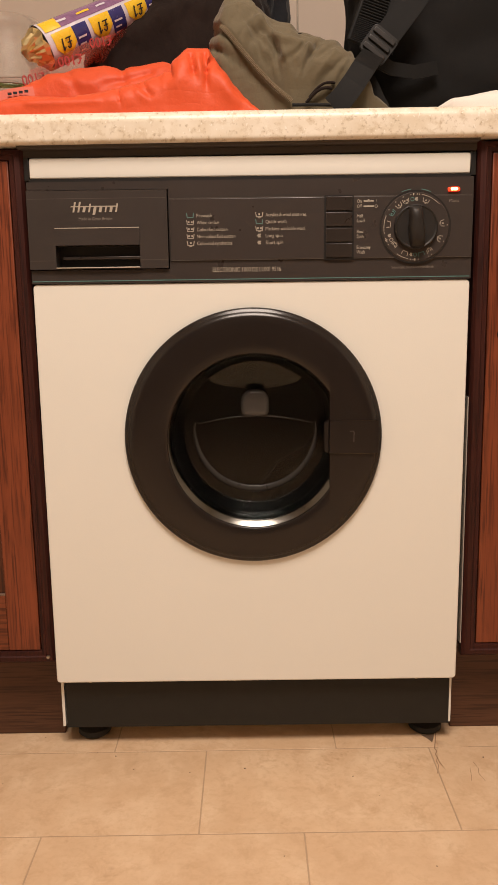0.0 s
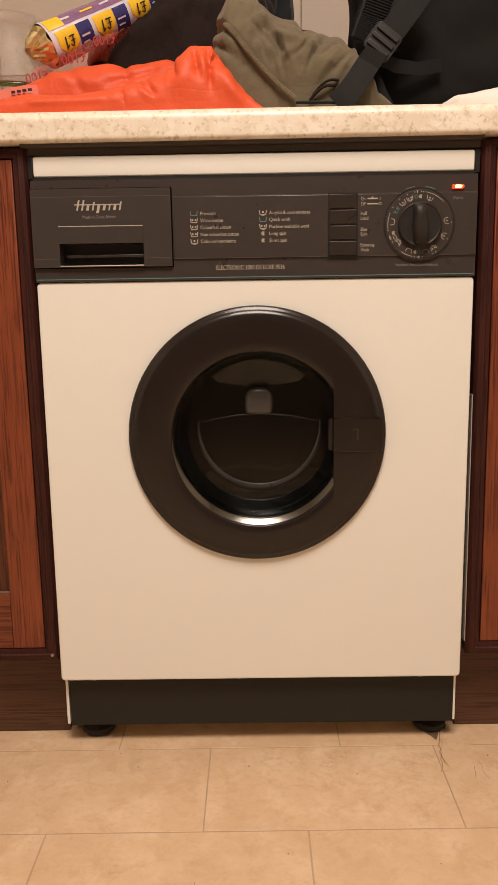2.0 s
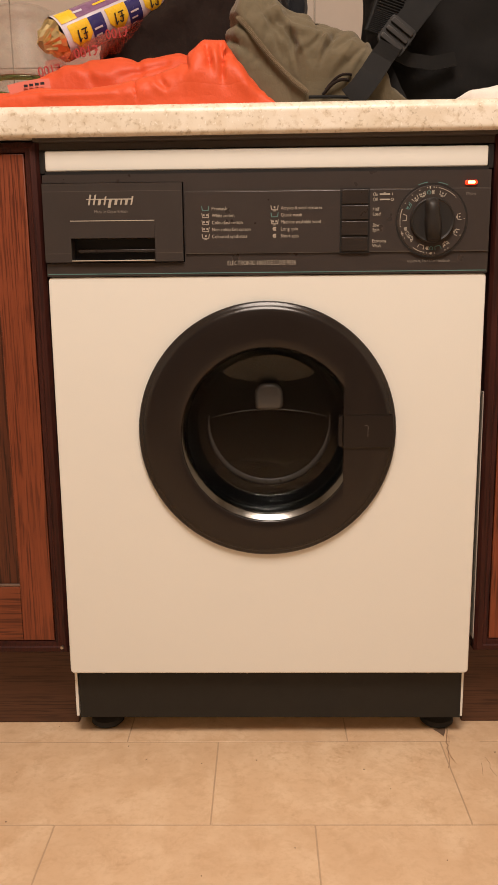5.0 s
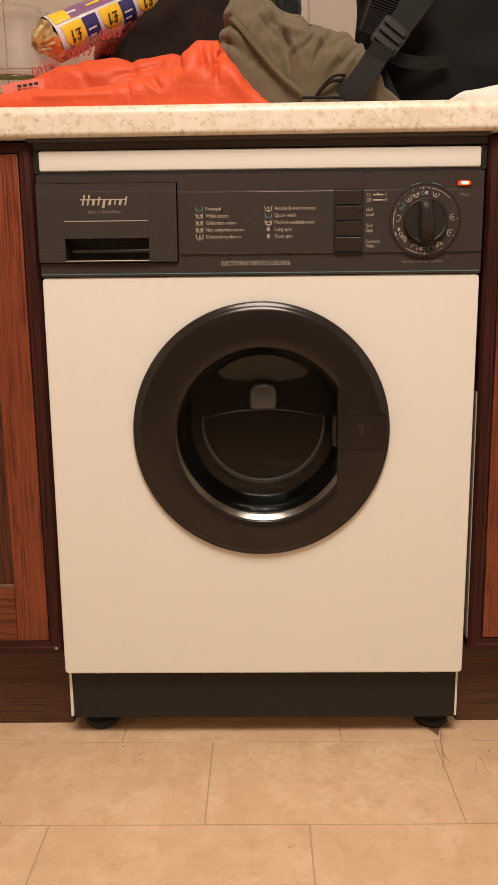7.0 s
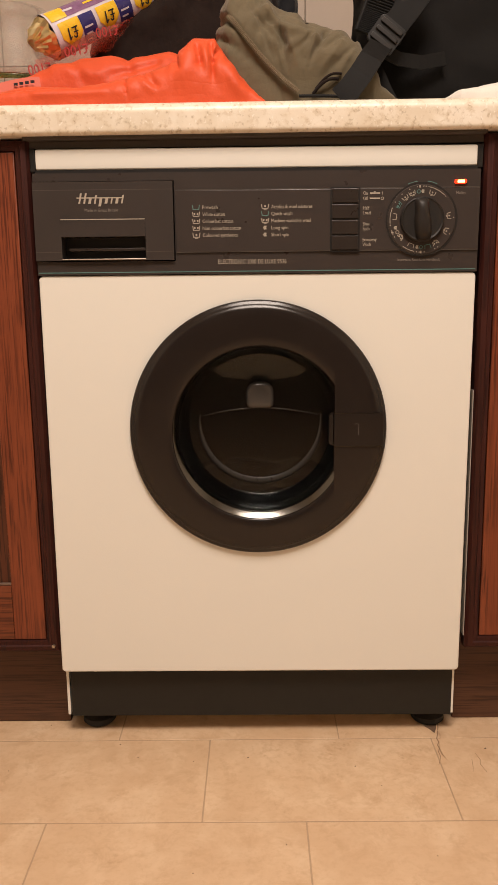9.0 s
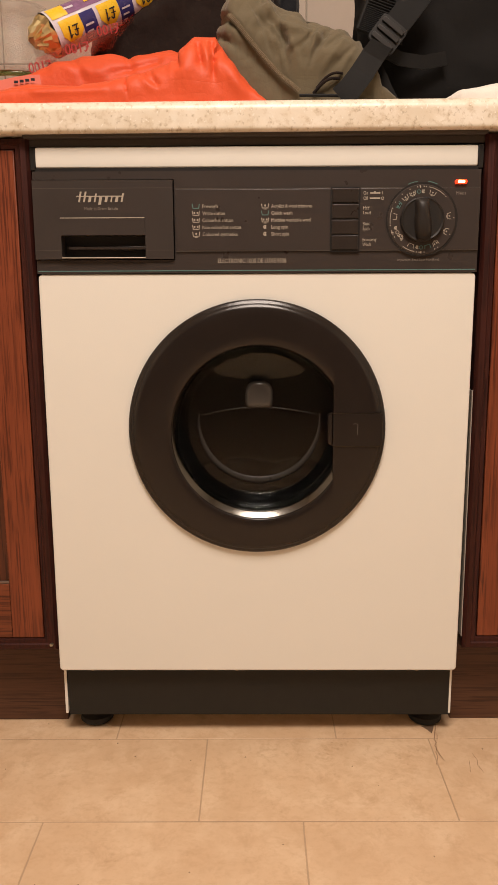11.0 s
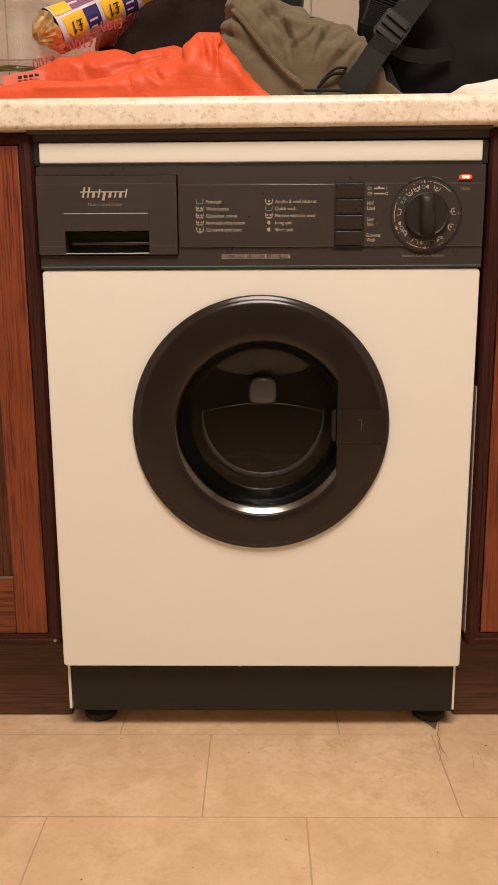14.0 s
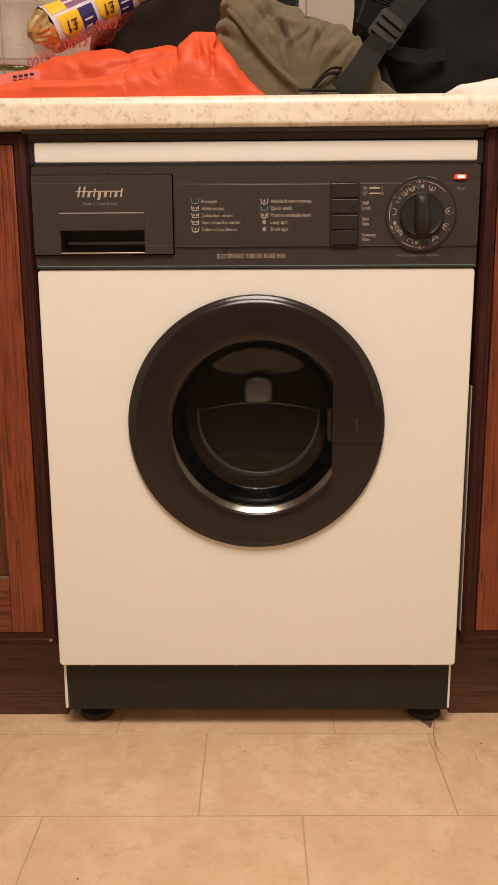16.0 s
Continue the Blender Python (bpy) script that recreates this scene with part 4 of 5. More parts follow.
    dents = ((-0.262, 1.005, -0.245, 0.975, 0.004, 0.006), (-0.210, 0.985, -0.140, 1.005, 0.004, 0.005), (-0.225, 0.985, -0.29, 1.000, -0.004, 0.010), (-0.185, 1.015, -0.178, 0.99, 0.003, 0.005))
    part("body", heap_mesh(back, lambda q: 0.0028 * noise.noise(q * 15 + Vector((5, 0, 0))) + 0.0006 * noise.noise(q * 50) + creased(q, dents), 150, 60, 0.3), ORANGE, ob, "orange jacket body", smooth=70)
    # sewn-in care label lying on the body
    label = part("care_label", strip([(-0.352, 0.062, 0.953), (-0.335, 0.066, 0.958), (-0.315, 0.070, 0.962), (-0.298, 0.076, 0.964)], 0.022, 0.001, (0.1, 0.3, 1)), PINK, ob, "pale red care label with black print")
    for k in range(4):
        x = -0.332 + 0.0075 * k
        part("print_bar", box(x, x + 0.0055, 0.0628 + 0.0012 * k, 0.0634 + 0.0012 * k, 0.960 + 0.0013 * k, 0.9635 + 0.0013 * k), INK, label)


ZIP = ((-0.0335, 1.0400), (0.0590, 0.9370))


def zip_offset(q):
    """Signed distance above the zip line, and the share of the way along it."""
    a, b = Vector(ZIP[0]), Vector(ZIP[1])
    d = b - a
    v = Vector((q.x, q.z)) - a
    t = v.dot(d) / d.length_squared
    bend = 0.006 * math.sin(math.pi * min(1, max(0, t)))
    return (d.x * v.y - d.y * v.x) / d.length + bend, t


def olive_jacket():
    ob = tagged(new("olive_jacket"), "olive green cotton jacket with brass zip, heaped on the worktop", "jacket")
    table = [(-0.062, 0.06, 0.20, 0.940), (-0.056, 0.05, 0.22, 0.998), (-0.050, 0.05, 0.22, 1.024), (-0.044, 0.05, 0.22, 1.046), (-0.034, 0.04, 0.24, 1.068), (-0.024, 0.04, 0.25, 1.090), (-0.008, 0.04, 0.25, 1.088),
             (0.011, 0.04, 0.25, 1.078), (0.036, 0.04, 0.25, 1.062), (0.058, 0.03, 0.25, 1.052), (0.071, 0.03, 0.25, 1.040), (0.0955, 0.03, 0.25, 1.033), (0.12, 0.03, 0.24, 1.024), (0.140, 0.03, 0.24, 1.008), (0.149, 0.03, 0.23, 1.001),
             (0.160, 0.03, 0.22, 0.976), (0.172, 0.04, 0.2, 0.952), (0.20, 0.06, 0.18, 0.93)]
    # one long soft ridge and the folds that fall from it towards the zip
    creases = ((0.003, 1.075, 0.022, 1.036, -0.0065, 0.0060), (0.022, 1.036, 0.046, 1.017, -0.0070, 0.0065), (0.046, 1.017, 0.078, 1.005, -0.0055, 0.0070),
               (0.010, 1.030, 0.027, 1.010, 0.0065, 0.0050), (-0.004, 1.048, 0.012, 1.020, 0.0050, 0.0050), (0.025, 1.024, 0.042, 1.004, 0.0060, 0.0045), (0.027, 1.012, 0.036, 0.986, -0.0050, 0.0045),
               (0.040, 1.004, 0.046, 0.976, 0.0065, 0.0050), (0.052, 0.999, 0.060, 0.972, -0.0055, 0.0055), (0.072, 1.002, 0.056, 0.990, 0.0060, 0.0045), (0.086, 0.992, 0.062, 0.952, 0.0060, 0.0055),
               (0.078, 0.994, 0.070, 0.970, -0.0050, 0.0050), (0.100, 1.012, 0.076, 0.984, 0.0045, 0.0060), (0.124, 0.984, 0.092, 0.956, 0.0060, 0.0060), (0.112, 0.990, 0.096, 0.972, -0.0050, 0.0060),
               (0.118, 1.006, 0.100, 0.994, 0.0040, 0.0050), (0.014, 1.010, 0.022, 0.994, 0.0045, 0.0040), (0.033, 1.046, 0.070, 1.026, 0.0040, 0.0080), (0.064, 1.042, 0.092, 1.030, 0.0050, 0.0045),
               (0.136, 0.996, 0.118, 0.966, -0.0050, 0.0060))
    # the folds run on, long and narrow
    creases = [(x0 - 0.35 * (x1 - x0), z0 - 0.35 * (z1 - z0), x1 + 0.35 * (x1 - x0), z1 + 0.35 * (z1 - z0), h, w * 0.62) for x0, z0, x1, z1, h, w in creases]

    def folds(q):
        s, t = zip_offset(q)
        f = 0.003 * noise.noise(q * 15) + 0.0014 * noise.noise(q * 48)
        if q.y < 0.17:
            if s > 0:
                # the upper flap stands proud of the zip
                f += 0.007 * min(1.0, s / 0.004) + 0.6 * creased(q, creases)
                a, b = q.x * 0.80 + q.z * 0.60, q.z * 0.80 - q.x * 0.60
                f += 0.0035 * min(1.0, s / 0.02) * noise.noise(Vector((a * 16, b * 62, q.y * 6 + 4.0)))
                g = abs(math.sin(math.pi * (t * 7.5 + s * 14 + 0.9 * noise.noise(q * 20)))) ** 0.8
                f += 0.0045 * (g - 0.6) * min(1.0, s / 0.008) * max(0.0, 1 - s / 0.03)
            else:
                # quilted under panel
                g = (q.x * 0.75 + q.z) / 0.028
                f += 0.010 * abs(math.sin(math.pi * g)) ** 0.6 - 0.006 + 0.003 * noise.noise(Vector((q.x * 60, 0, q.z * 25)))
        return f

    def front(x, z, out=0.0):
        """The point of the heap's front at x, z."""
        y0, y1, z1 = lerp_table(table, x)
        k = min(1.0, (z - TOP) / (z1 - TOP)) ** (1 / 0.42)
        return Vector((x, (y0 + y1) / 2 - (y1 - y0) / 2 * math.sqrt(max(0.0, 1 - k * k)) ** 0.8 - out, z))

    part("body", heap_mesh(table, folds, 210, 110, 0.42), OLIVE, ob, smooth=70)
    slit = [front(0.066 + 0.022 * f, 1.0290 + 0.002 * math.sin(math.pi * f), 0.008) for f in (i / 10 for i in range(11))]
    part("pocket_slit", tube(slit, lambda f: 0.0006 + 0.0024 * math.sin(math.pi * f), 8), COAT, ob, "dark slit of a seam pocket", smooth=60)
    pts = []
    for k in range(76):
        t = k / 75
        x = ZIP[0][0] + (ZIP[1][0] - ZIP[0][0]) * t
        z = ZIP[0][1] + (ZIP[1][1] - ZIP[0][1]) * t - 0.006 * math.sin(math.pi * t)
        pts.append(front(x, z, 0.0075))
    zip_part = part("zip_tape", strip(pts, 0.0072, 0.0015, (0.7, 0, 0.75)), OLIVE, ob, "olive zip tape")
    d = (pts[-1] - pts[0]).normalized()
    side = Vector((-d.z, 0, d.x))
    for k, p in enumerate(pts):
        bm = box(-0.0026, 0.0026, -0.0009, 0.0009, -0.00052, 0.00052, 0.0002, 1)
        m = Matrix((side, Vector((0, -1, 0)), d)).transposed().to_4x4()
        bmesh.ops.transform(bm, matrix=Matrix.Translation(p + Vector((0, -0.0014, 0))) @ m, verts=bm.verts)
        part("zip_tooth", bm, BRASS, zip_part)
    # slanted pocket mouth near the foot of the heap
    pk = [(0.079 + 0.034 * f, 0.026 - 0.006 * math.sin(math.pi * f), 0.934 + 0.018 * f + 0.006 * math.sin(math.pi * f)) for f in (i / 12 for i in range(13))]
    part("pocket_edge", tube(pk, 0.0022, 8), COAT, ob, smooth=60)
    pk = [(x + 0.004, y - 0.001, z + 0.0065) for x, y, z in pk]
    part("pocket_edge", tube(pk, 0.0018, 8), COAT, ob, smooth=60)
    hem = [(0.060, 0.020, 0.9305), (0.08, 0.018, 0.9300), (0.10, 0.018, 0.9295), (0.125, 0.020, 0.9290)]
    part("hem", tube(hem, 0.0022, 8), WEB, ob, "dark elastic hem", smooth=60)


def dark_coat():
    table = [(-0.30, 0.28, 0.46, 0.95), (-0.288, 0.26, 0.50, 1.03), (-0.26, 0.25, 0.52, 1.12), (-0.21, 0.24, 0.53, 1.19), (-0.13, 0.24, 0.53, 1.24), (-0.05, 0.24, 0.53, 1.25), (0.02, 0.26, 0.52, 1.23), (0.05, 0.30, 0.50, 1.15), (0.062, 0.33, 0.46, 0.96)]
    coat = tagged(new("dark_coat"), "dark brown fleece coat bundled against the wall", "coat")
    part("body", heap_mesh(table, lambda q: ridged(q, (12, 9, 10), 0.012, 2.0) + 0.006 * noise.noise(q * 40) + 0.003 * noise.noise(q * 110), 120, 70, 0.4), COAT, coat, smooth=80)
    sleeve = [(-0.26, 0.22, 0.30, 0.96), (-0.22, 0.21, 0.31, 1.00), (-0.15, 0.20, 0.31, 1.035), (-0.10, 0.20, 0.31, 1.050), (-0.075, 0.21, 0.31, 1.03), (-0.06, 0.23, 0.30, 0.98), (-0.055, 0.24, 0.28, 0.94)]
    part("sleeve", heap_mesh(sleeve, lambda q: ridged(q, (18, 9, 14), 0.008, 6.0) + 0.003 * noise.noise(q * 70), 90, 50, 0.5), COAT, coat, "dark brown coat sleeve", smooth=80)
    table = [(0.030, 0.36, 0.50, 0.98), (0.036, 0.35, 0.52, 1.20), (0.05, 0.35, 0.53, 1.27), (0.072, 0.36, 0.53, 1.26), (0.078, 0.38, 0.5, 1.18), (0.081, 0.40, 0.48, 0.95)]
    bag = part("cloth_bag", heap_mesh(table, lambda q: ridged(q, (30, 20, 22), 0.006, 7.0), 40, 60, 0.3), NAVY, smooth=80)
    tagged(bag, "dark navy patterned cloth bag, partly hidden", "bag")


def backpack():
    ob = tagged(new("backpack"), "black nylon backpack with padded strap and buckle on the worktop", "backpack")
    bm = bmesh.new()
    bmesh.ops.create_cube(bm, size=1.0)
    bmesh.ops.subdivide_edges(bm, edges=list(bm.edges), cuts=26, use_grid_fill=True)
    for v in bm.verts:
        p = v.co * 2
        q = Vector([math.copysign(abs(c), c) for c in p])
        k = (abs(q.x) ** 5 + abs(q.y) ** 5 + abs(q.z) ** 5) ** 0.2
        q = q / k * 1.0
        w = Vector((0.325 + 0.155 * q.x, 0.255 + 0.115 * q.y, 1.115 + 0.195 * q.z))
        w += q.normalized() * (0.006 * noise.noise(w * 14) + ridged(w, (9, 9, 16), 0.006, 4.0) + 0.002 * noise.noise(w * 50))
        w.x -= 0.012 * (w.z - 0.92) / 0.3
        w.z = max(w.z, TOP)
        v.co = w
    part("body", bm, BAG, ob, "black nylon bag body", smooth=80)
    def near(p):
        k = (p[1] + 1.09) / 1.34
        return Vector((p[0] * k, p[1], max(TOP + 0.002, 0.674 + (p[2] - 0.674) * k)))

    # padded shoulder strap coming down over the front
    pts = [near(p) for p in ((0.262, 0.120, 1.30), (0.246, 0.112, 1.22), (0.226, 0.106, 1.15), (0.208, 0.103, 1.100), (0.196, 0.103, 1.068))]
    strap = part("shoulder_strap", strip(pts, 0.062, 0.012, (1, 0, -0.35)), MESH, ob, "padded mesh shoulder strap")
    for k in range(52):
        f = k / 51
        i = min(int(f * 4), 3)
        c = pts[i].lerp(pts[i + 1], f * 4 - i)
        rib = [c + Vector((a * 0.028, -0.0072, -a * 0.0098)) for a in (-1.0, -0.4, 0.2)]
        part("strap_rib", tube(rib, 0.0009, 6), MESH, strap, smooth=70)
    edge = [p + Vector((0.028, -0.005, -0.010)) for p in pts]
    part("strap_binding", tube(edge, 0.0045, 8), WEB, strap, "webbing binding", smooth=60)
    edge = [p + Vector((-0.029, -0.004, 0.010)) for p in pts]
    part("strap_binding", tube(edge, 0.0035, 8), WEB, strap, smooth=60)
    # wide upper webbing over the strap
    part("upper_webbing", strip([near(p) for p in ((0.275, 0.098, 1.15), (0.246, 0.094, 1.112), (0.228, 0.092, 1.090), (0.208, 0.092, 1.062))], 0.036, 0.004, (1, 0, -0.8)), WEB, ob)
    # ladder buckle
    m = Matrix.Translation(near((0.2110, 0.0875, 1.072))) @ Matrix.Rotation(radians(38), 4, "Y")
    bm = prism(rounded(-0.021, 0.021, -0.020, 0.020, 0.005), -0.003, 0.002, 0.0012)
    bmesh.ops.transform(bm, matrix=m, verts=bm.verts)
    buckle = part("ladder_buckle", bm, BLACK, ob, "black plastic ladder-lock buckle")
    for dz, h in ((0.010, 0.0035), (0.0, 0.0030), (-0.010, 0.0035)):
        bm = box(-0.0175, 0.0175, -0.0062, -0.0028, dz * 1.2 - h, dz * 1.2 + h, 0.001)
        bmesh.ops.transform(bm, matrix=m, verts=bm.verts)
        part("buckle_bar", bm, KNOB, buckle)
    # lower webbing hanging to the worktop and a side strap
    part("lower_webbing", strip([near(p) for p in ((0.202, 0.070, 1.058), (0.188, 0.020, 1.040), (0.172, 0.004, 1.016), (0.153, 0.000, 0.992), (0.138, 0.000, 0.972))], 0.031, 0.0025, (1, 0, -0.5)), WEB, ob, "black webbing tail")
    part("side_strap", strip([near(p) for p in ((0.205, 0.102, 1.050), (0.232, 0.108, 1.036), (0.268, 0.120, 1.030), (0.305, 0.130, 1.036))], 0.019, 0.003, (0, 0, 1)), WEB, ob)
    part("loose_tail", strip([near(p) for p in ((0.190, 0.070, 1.035), (0.203, 0.064, 1.012), (0.212, 0.058, 0.992), (0.222, 0.055, 0.975))], 0.015, 0.002, (1, 0, 0.3)), BAG, ob)


def white_cloth():
    table = [(0.252, 0.05, 0.09, 0.922), (0.260, 0.03, 0.11, 0.932), (0.276, 0.01, 0.145, 0.939), (0.295, 0.01, 0.145, 0.944), (0.3185, 0.01, 0.145, 0.948), (0.3435, 0.01, 0.145, 0.951), (0.44, 0.0, 0.145, 0.953), (0.50, 0.02, 0.14, 0.938)]
    tagged(part("tea_towel", heap_mesh(table, lambda q: ridged(q, (20, 14, 10), 0.004, 1.0), 60, 32, 0.5), WHITE_CLOTH, smooth=70), "white cotton tea towel folded beside the backpack", "towel")


def jar():
    cx, cy = -0.376, 0.235
    ob = tagged(new("storage_jar"), "clear plastic storage jar with green base standing on the jacket", "jar")
    z0 = 0.997
    prof = [(0.060, z0 + 0.004), (0.068, z0 + 0.010), (0.068, z0 + 0.020), (0.063, z0 + 0.026), (0.062, z0 + 0.080), (0.059, z0 + 0.088), (0.060, z0 + 0.094), (0.060, z0 + 0.102), (0.055, z0 + 0.111), (0.040, z0 + 0.115)]
    inner = [(r - 0.0022, z - 0.001) for r, z in prof[::-1]]

    def turned(pr, seg=56, closed=True):
        bm = bmesh.new()
        rings = [[bm.verts.new((cx + r * math.cos(a), cy + r * math.sin(a), z)) for a in (2 * math.pi * k / seg for k in range(seg))] for r, z in pr]
        for p, q in list(zip(rings, rings[1:])) + ([(rings[-1], rings[0])] if closed else []):
            for i in range(seg):
                bm.faces.new((p[i], p[(i + 1) % seg], q[(i + 1) % seg], q[i]))
        return bm

    part("wall", turned(prof + inner), CLEAR, ob, smooth=60)
    ring = [(0.064 + 0.0042 * math.cos(a), z0 + 0.0046 + 0.0042 * math.sin(a)) for a in (2 * math.pi * k / 10 for k in range(10))]
    part("base_ring", turned(ring), GREEN, ob, "green plastic base ring", smooth=60)
    lid = [(0.0405, z0 + 0.114), (0.0405, z0 + 0.1165), (0.001, z0 + 0.1175), (0.001, z0 + 0.114)]
    part("lid", turned(lid), CLEAR, ob, smooth=60)


def figures(m, parent):
    """A heavy pound sign and a one, laid in the plane of m."""
    bm = bmesh.new()

    def stroke(pts, w):
        for (x0, z0), (x1, z1) in zip(pts, pts[1:]):
            d = Vector((x1 - x0, z1 - z0)).normalized()
            n, e = Vector((-d.y, d.x)) * w / 2, d * w * 0.3
            bm.faces.new([bm.verts.new(m @ Vector((x, z, 0))) for x, z in ((x0 - e.x + n.x, z0 - e.y + n.y), (x0 - e.x - n.x, z0 - e.y - n.y), (x1 + e.x - n.x, z1 + e.y - n.y), (x1 + e.x + n.x, z1 + e.y + n.y))])

    stroke([(0.0005, 0.0010), (0.0092, 0.0010)], 0.0021)
    stroke([(0.0028, 0.0010), (0.0040, 0.0055), (0.0038, 0.0105), (0.0052, 0.0142), (0.0078, 0.0146), (0.0096, 0.0122)], 0.0021)
    stroke([(0.0008, 0.0072), (0.0078, 0.0072)], 0.0017)
    stroke([(0.0150, 0.0000), (0.0170, 0.0152)], 0.0024)
    stroke([(0.0164, 0.0146), (0.0132, 0.0118)], 0.0019)
    part("printed_text", bm, INK, parent)


def biscuit_packet():
    """A long wrapped roll, open at its near end, lying over the coat."""
    ob = tagged(new("biscuit_packet"), "opened biscuit roll in printed yellow and blue wrapper", "packet")
    a, b = Vector((-0.3117, 0.195, 1.0590)), Vector((-0.082, 0.3225, 1.200))
    d = (b - a).normalized()
    length = (b - a).length
    u = d.cross(Vector((0, 0, 1))).normalized()       # towards the viewer's side
    u = -u if u.y > 0 else u
    v = u.cross(d).normalized()
    v = -v if v.z < 0 else v

    def rad(s):
        return 0.0332 - 0.0115 * s

    def at(s, ang, lift=0.0):
        """s along the roll, ang in degrees from facing out (0) up (90)."""
        w = 1 + 0.03 * noise.noise(Vector((s * 18, ang * 0.03, 1.0)))
        r = rad(s) * w + lift
        return a + d * (s * length) + (u * math.cos(radians(ang)) + v * math.sin(radians(ang))) * r

    def patch(s0, s1, a0, a1, lift, ns=10, na=12):
        bm = bmesh.new()
        g = [[bm.verts.new(at(s0 + (s1 - s0) * i / ns, a0 + (a1 - a0) * k / na, lift)) for k in range(na + 1)] for i in range(ns + 1)]
        for p, q in zip(g, g[1:]):
            for k in range(na):
                bm.faces.new((p[k], p[k + 1], q[k + 1], q[k]))
        return bm

    bm = patch(0.0, 1.0, -180, 180, 0.0, 60, 48)
    bmesh.ops.remove_doubles(bm, verts=bm.verts, dist=1e-5)
    roll = part("wrapper", bm, WRAP_WHITE, ob, "glossy printed wrapper", smooth=70)
    part("end_disc", lathe([(0.0, 0.0), (0.021, 0.0)], 0, 0, 24), WRAP_WHITE, ob).matrix_world = Matrix.Translation(b) @ d.to_track_quat("Y", "Z").to_matrix().to_4x4()
    part("purple_band", patch(0.105, 1.0, 22, 118, 0.0005, 40, 16), WRAP_PURPLE, roll, "purple printed band", smooth=70)
    part("yellow_band", patch(0.012, 0.105, 22, 62, 0.0008, 12, 8), WRAP_YELLOW, roll, smooth=70)
    part("yellow_band", patch(0.62, 0.70, 30, 50, 0.0008, 12, 8), WRAP_YELLOW, roll, smooth=70)
    for k in range(4):
        s = 0.030 + 0.228 * k
        # price flash: a tab with a point below, its figures upside down
        bm = bmesh.new()
        g = []
        for i in range(13):
            f = i / 12
            low = -24 - 38 * (1 - abs(2 * f - 1))
            g.append([bm.verts.new(at(s + 0.120 * f, 14 + (low - 14) * m / 10, 0.0009)) for m in range(11)])
        for p, q in zip(g, g[1:]):
            for m in range(10):
                bm.faces.new((p[m], p[m + 1], q[m + 1], q[m]))
        flash = part("price_flash", bm, WRAP_YELLOW, roll, "yellow price flash", smooth=70)
        o = at(s + 0.060, -19, 0.0022)
        n = (o - (a + d * ((s + 0.060) * length))).normalized()
        up = d.cross(n).normalized()
        up = up if up.z < 0 else -up
        right = up.cross(n)
        m4 = Matrix((right, up, n)).transposed().to_4x4()
        figures(Matrix.Translation(o) @ m4 @ Matrix.Translation((-0.0098, -0.0076, 0)), flash)
        part("blue_block", patch(s + 0.122, s + 0.206, -72, 13, 0.0007, 6, 14), WRAP_BLUE, roll, "dark blue printed block", smooth=70)
        part("red_block", patch(s + 0.030, s + 0.206, -112, -70, 0.0005, 8, 8), WRAP_RED, roll, smooth=70)
        for i in range(3):
            part("print_bar", patch(s + 0.135, s + 0.135 + 0.05 - 0.012 * i, -18 - 17 * i, -23 - 17 * i, 0.0013, 4, 2), WRAP_WHITE, roll)
    for i in range(7):
        s = 0.10 + 0.12 * i
        part("print_bar", patch(s, s + 0.055 + 0.02 * (i % 2), 44, 37, 0.0011, 5, 2), WRAP_YELLOW if i % 3 == 1 else WRAP_WHITE, roll)
    # torn gold foil at the open end
    bm = bmesh.new()
    ring = []
    for j in range(5):
        row = []
        for k in range(36):
            ang = 360 * k / 36
            r = rad(0) * (0.96 - 0.17 * j) + 0.0035 * noise.noise(Vector((k * 0.9, j * 1.7, 0)))
            out = 0.001 + 0.0055 * j + 0.013 * noise.noise(Vector((k * 0.7, j * 0.6, 5.0))) + (0.010 if 60 < ang < 150 else 0) * (j / 4)
            row.append(bm.verts.new(a - d * out + (u * math.cos(radians(ang)) + v * math.sin(radians(ang))) * r))
        ring.append(row)
    for p, q in zip(ring, ring[1:]):
        for k in range(36):
            bm.faces.new((p[k], p[(k + 1) % 36], q[(k + 1) % 36], q[k]))
    bm.faces.new(ring[-1])
    part("foil_end", bm, FOIL, ob, "crumpled gold foil end", smooth=10)
    # loose clear outer film with red print, hanging from the roll
    bm = bmesh.new()
    g = []
    for i in range(31):
        f = i / 30
        s = -0.155 + 0.60 * f
        row = []
        for k in range(17):
            h = k / 16
            ang = -42 - 60 * h
            drop = 0.044 * h * (1 - 0.75 * f) * (1.0 + 0.25 * math.sin(f * 17))
            p = a + d * (s * length) + (u * math.cos(radians(ang)) + v * math.sin(radians(ang))) * (rad(0) + 0.003 + 0.003 * math.sin(9 * f + 5 * h)) + Vector((0, -0.004, -drop))
            row.append(bm.verts.new(p + Vector((0, 0.003 * noise.noise(p * 60), 0.002 * noise.noise(p * 50)))))
        g.append(row)
    for p, q in zip(g, g[1:]):
        for k in range(16):
            bm.faces.new((p[k], p[k + 1], q[k + 1], q[k]))
    flm = part("loose_film", bm, FILM, ob, "loose clear film with red print", smooth=80)
    for s, drop, w in ((-0.03, 0.048, 0.036), (0.19, 0.046, 0.040), (0.38, 0.040, 0.038)):
        o = a + d * (s * length) + Vector((0, -0.034, -drop))
        up = Vector((0.25, 0.1, -1)).normalized()
        right = (-d - up * (-d).dot(up)).normalized()
        m4 = Matrix((right, up, right.cross(up))).transposed().to_4x4()
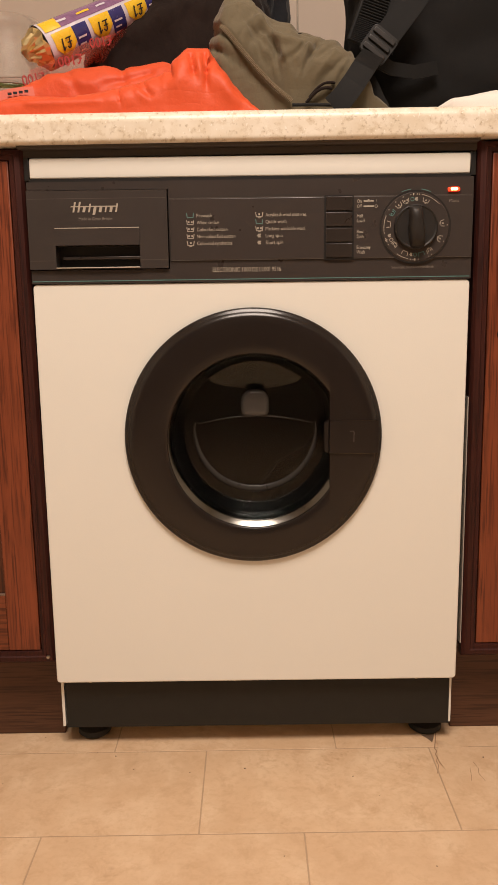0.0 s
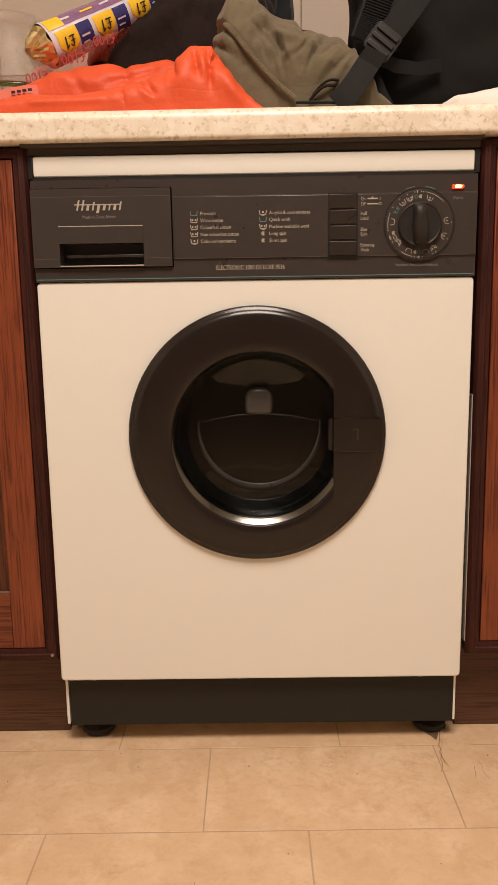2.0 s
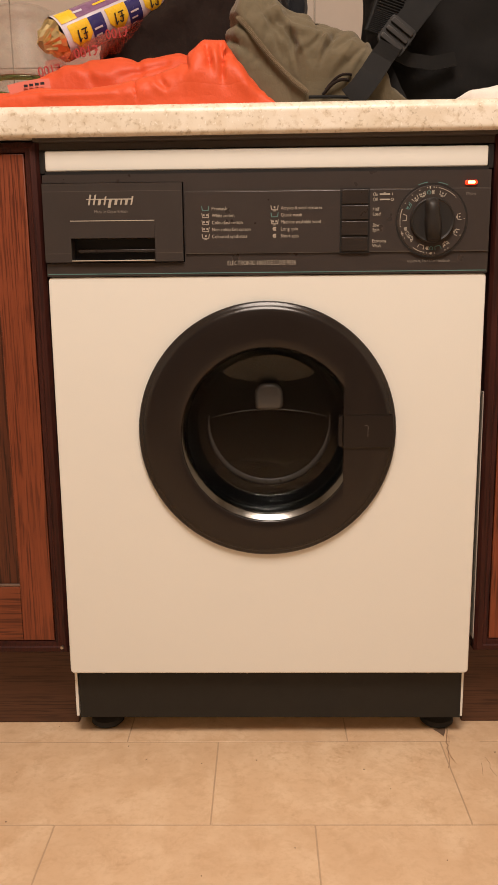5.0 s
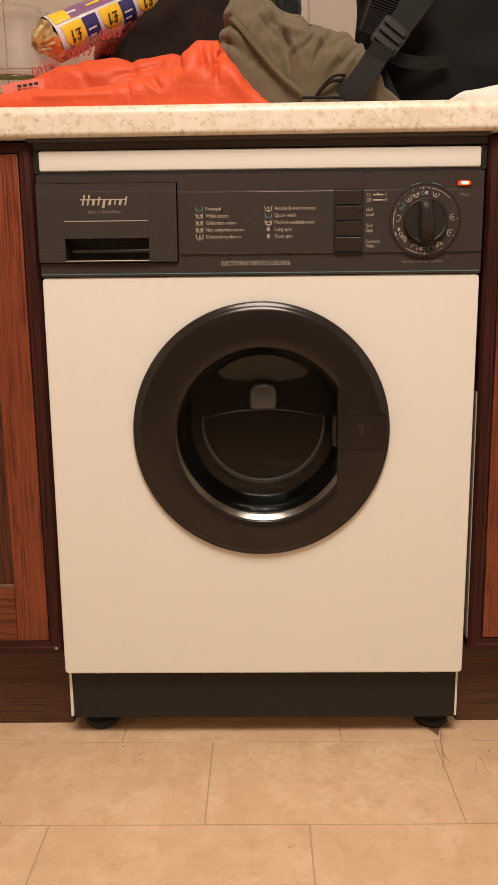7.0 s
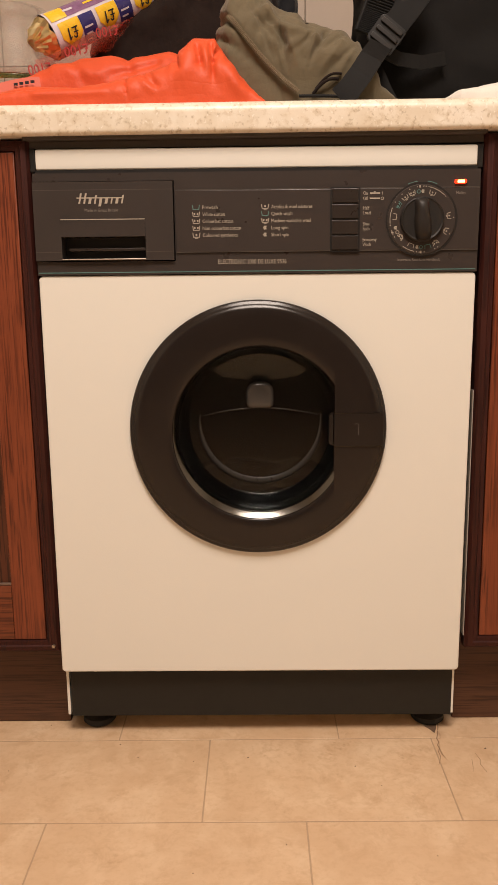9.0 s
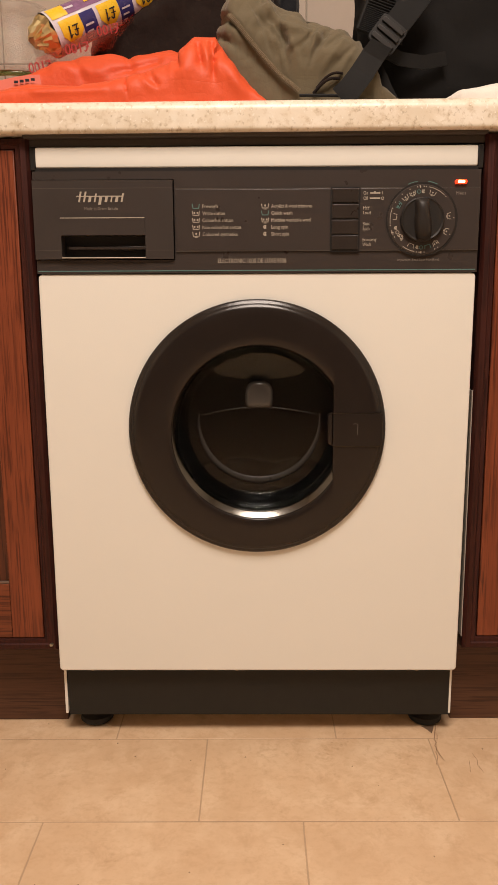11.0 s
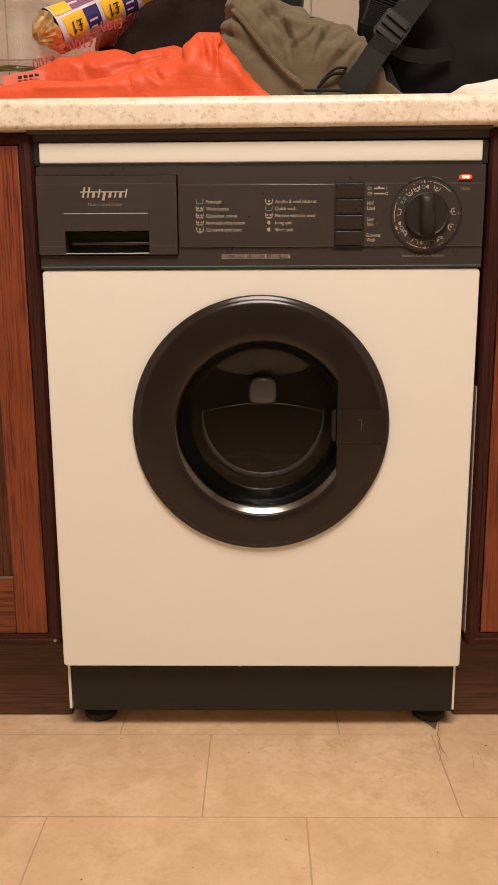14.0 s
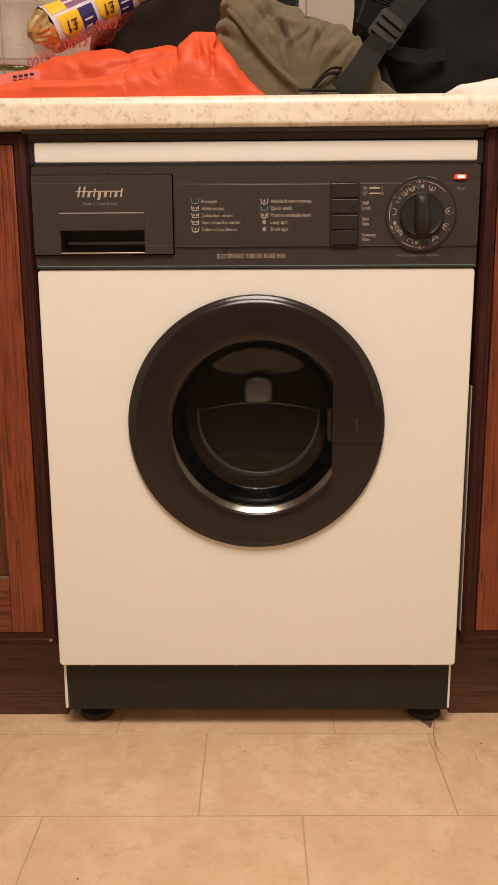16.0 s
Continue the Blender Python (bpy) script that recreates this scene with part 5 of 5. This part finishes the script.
        writing("£100", 0, 0, 0.0140, w, 0, RED_INK, flm, m=Matrix.Translation(o) @ m4 @ Matrix.Translation((-w / 2, -0.006, 0)), bold=0.01, slant=0.1)


orange_jacket()
olive_jacket()
dark_coat()
backpack()
white_cloth()
jar()
biscuit_packet()


# ---- damage and dirt on the floor ----
def floor_tear():
    ob = tagged(new("floor_tear"), "torn and lifted vinyl beside the machine foot", "tear")
    pts = [(0.281, 0.052), (0.277, 0.030), (0.272, 0.012), (0.268, -0.002), (0.2695, -0.010), (0.2655, -0.018), (0.2665, -0.026), (0.2630, -0.036), (0.2635, -0.046), (0.2600, -0.058), (0.2560, -0.068)]
    bm = bmesh.new()
    rows = []
    for i, (x, y) in enumerate(pts):
        w = 0.0009 * (1 - 0.6 * i / (len(pts) - 1))
        rows.append([bm.verts.new((x + s * w, y, 0.0003)) for s in (-1, 1)])
    for p, q in zip(rows, rows[1:]):
        bm.faces.new((p[0], p[1], q[1], q[0]))
    part("crack", bm, SCUFF, ob, "brown crack in the vinyl")
    bm = bmesh.new()
    ring = [bm.verts.new((x, y, 0.0005)) for x, y in ((0.262, 0.036), (0.277, 0.040), (0.273, 0.026), (0.268, 0.014), (0.2635, 0.024), (0.255, 0.036))]
    bm.faces.new(ring)
    part("hole", bm, TEAR, ob, "dark hole where vinyl is missing")
    # lifted lip of vinyl
    bm = bmesh.new()
    g = []
    for i in range(9):
        f = i / 8
        x0 = 0.2705 + 0.005 * math.sin(f * 7)
        y0 = 0.030 - 0.095 * f
        g.append([bm.verts.new((x0 + 0.045 * k / 6, y0 - 0.006 * k / 6, -0.0008 + 0.0045 * math.sin(math.pi * f) * (1 - k / 6) ** 2)) for k in range(7)])
    for p, q in zip(g, g[1:]):
        for k in range(6):
            bm.faces.new((p[k], p[k + 1], q[k + 1], q[k]))
    part("lifted_lip", bm, SLAB, ob, "curled beige vinyl edge", smooth=80)
    for x0, y0, pts in ((0.316, -0.040, ((0, 0), (0.003, -0.016), (0.0, -0.028), (0.004, -0.046))), (0.307, -0.055, ((0, 0), (-0.003, -0.018), (-0.006, -0.030)))):
        bm = bmesh.new()
        rows = [[bm.verts.new((x0 + x + s * 0.0003, y0 + y, 0.0006)) for s in (-1, 1)] for x, y in pts]
        for p, q in zip(rows, rows[1:]):
            bm.faces.new((p[0], p[1], q[1], q[0]))
        part("scuff", bm, SCUFF, ob)


def crumbs():
    rng = random.Random(4)
    bm = bmesh.new()
    spots = [(-0.335, 0.045), (-0.215, -0.01), (-0.183, -0.045), (-0.366, -0.075), (-0.020, -0.047), (-0.10, -0.055), (0.135, -0.07), (0.166, -0.115), (-0.245, 0.0)]
    spots += [(rng.uniform(-0.4, 0.4), rng.uniform(-0.34, 0.05)) for _ in range(7)]
    for x, y in spots:
        r = rng.uniform(0.0005, 0.0011)
        bmesh.ops.create_icosphere(bm, subdivisions=1, radius=r, matrix=Matrix.Translation((x, y, r * 0.5)) @ Matrix.Diagonal((rng.uniform(0.7, 1.6), 1, 0.6, 1)))
    tagged(part("floor_crumbs", bm, TEAR), "tiny dark crumbs scattered on the vinyl", "dirt", kind="stuff")


floor_tear()
crumbs()


# ---- pieces of wall and floor ----
def wall_tiles():
    bm = box(-0.099, 0.099, -0.004, 0.004, -0.099, 0.099, 0.0015)
    me = mesh_of("tile", bm, TILE)
    for i in range(-8, 9):
        for j in range(3):
            x = 0.003 + 0.2 * i
            if abs(x) < 1.6:
                ob = new("tile", me)
                ob.location = (x, 0.5805, 1.0215 + 0.2 * j)
                ob.parent = wall_north


def floor_slabs():
    W, D, g = 0.338, 0.1905, 0.0010

    def piece(w, d):
        return mesh_of("slab", box(-w / 2 + g, w / 2 - g, -d / 2 + g, d / 2 - g, -0.0008, 0.0, 0.0004, 1), SLAB)

    me = piece(W, D)
    offs = {0: -0.219, 1: -0.0785, 2: -0.281, 3: -0.14, 4: -0.02}
    for row in range(-3, 15):
        y = 0.0015 - D * (row - 0.5)
        base = offs.get(row, -0.3 + 0.117 * ((row * 5) % 3))
        y0, y1 = max(y - D / 2, -2.7), min(y + D / 2, 0.585)
        for k in range(-6, 7):
            x = base + W * (k + 0.5)
            x0, x1 = max(x - W / 2, -1.7), min(x + W / 2, 1.7)
            if x1 - x0 < 0.01 or y1 - y0 < 0.01:
                continue
            whole = x1 - x0 > W - 1e-6 and y1 - y0 > D - 1e-6
            ob = new("slab", me if whole else piece(x1 - x0, y1 - y0))
            ob.location = ((x0 + x1) / 2, (y0 + y1) / 2, 0)
            ob.parent = floor


wall_tiles()
floor_slabs()


def motions():
    """The drum swings to rest behind the glass."""
    walk(drum, [(t, Matrix.Translation((0, 0, CZ)) @ Matrix.Rotation(radians(a), 4, "Y"))
                for t, a in ((0, -40), (0.3, -22), (0.6, -9), (0.9, -3), (1.2, 0), (16.0, 0))])


motions()
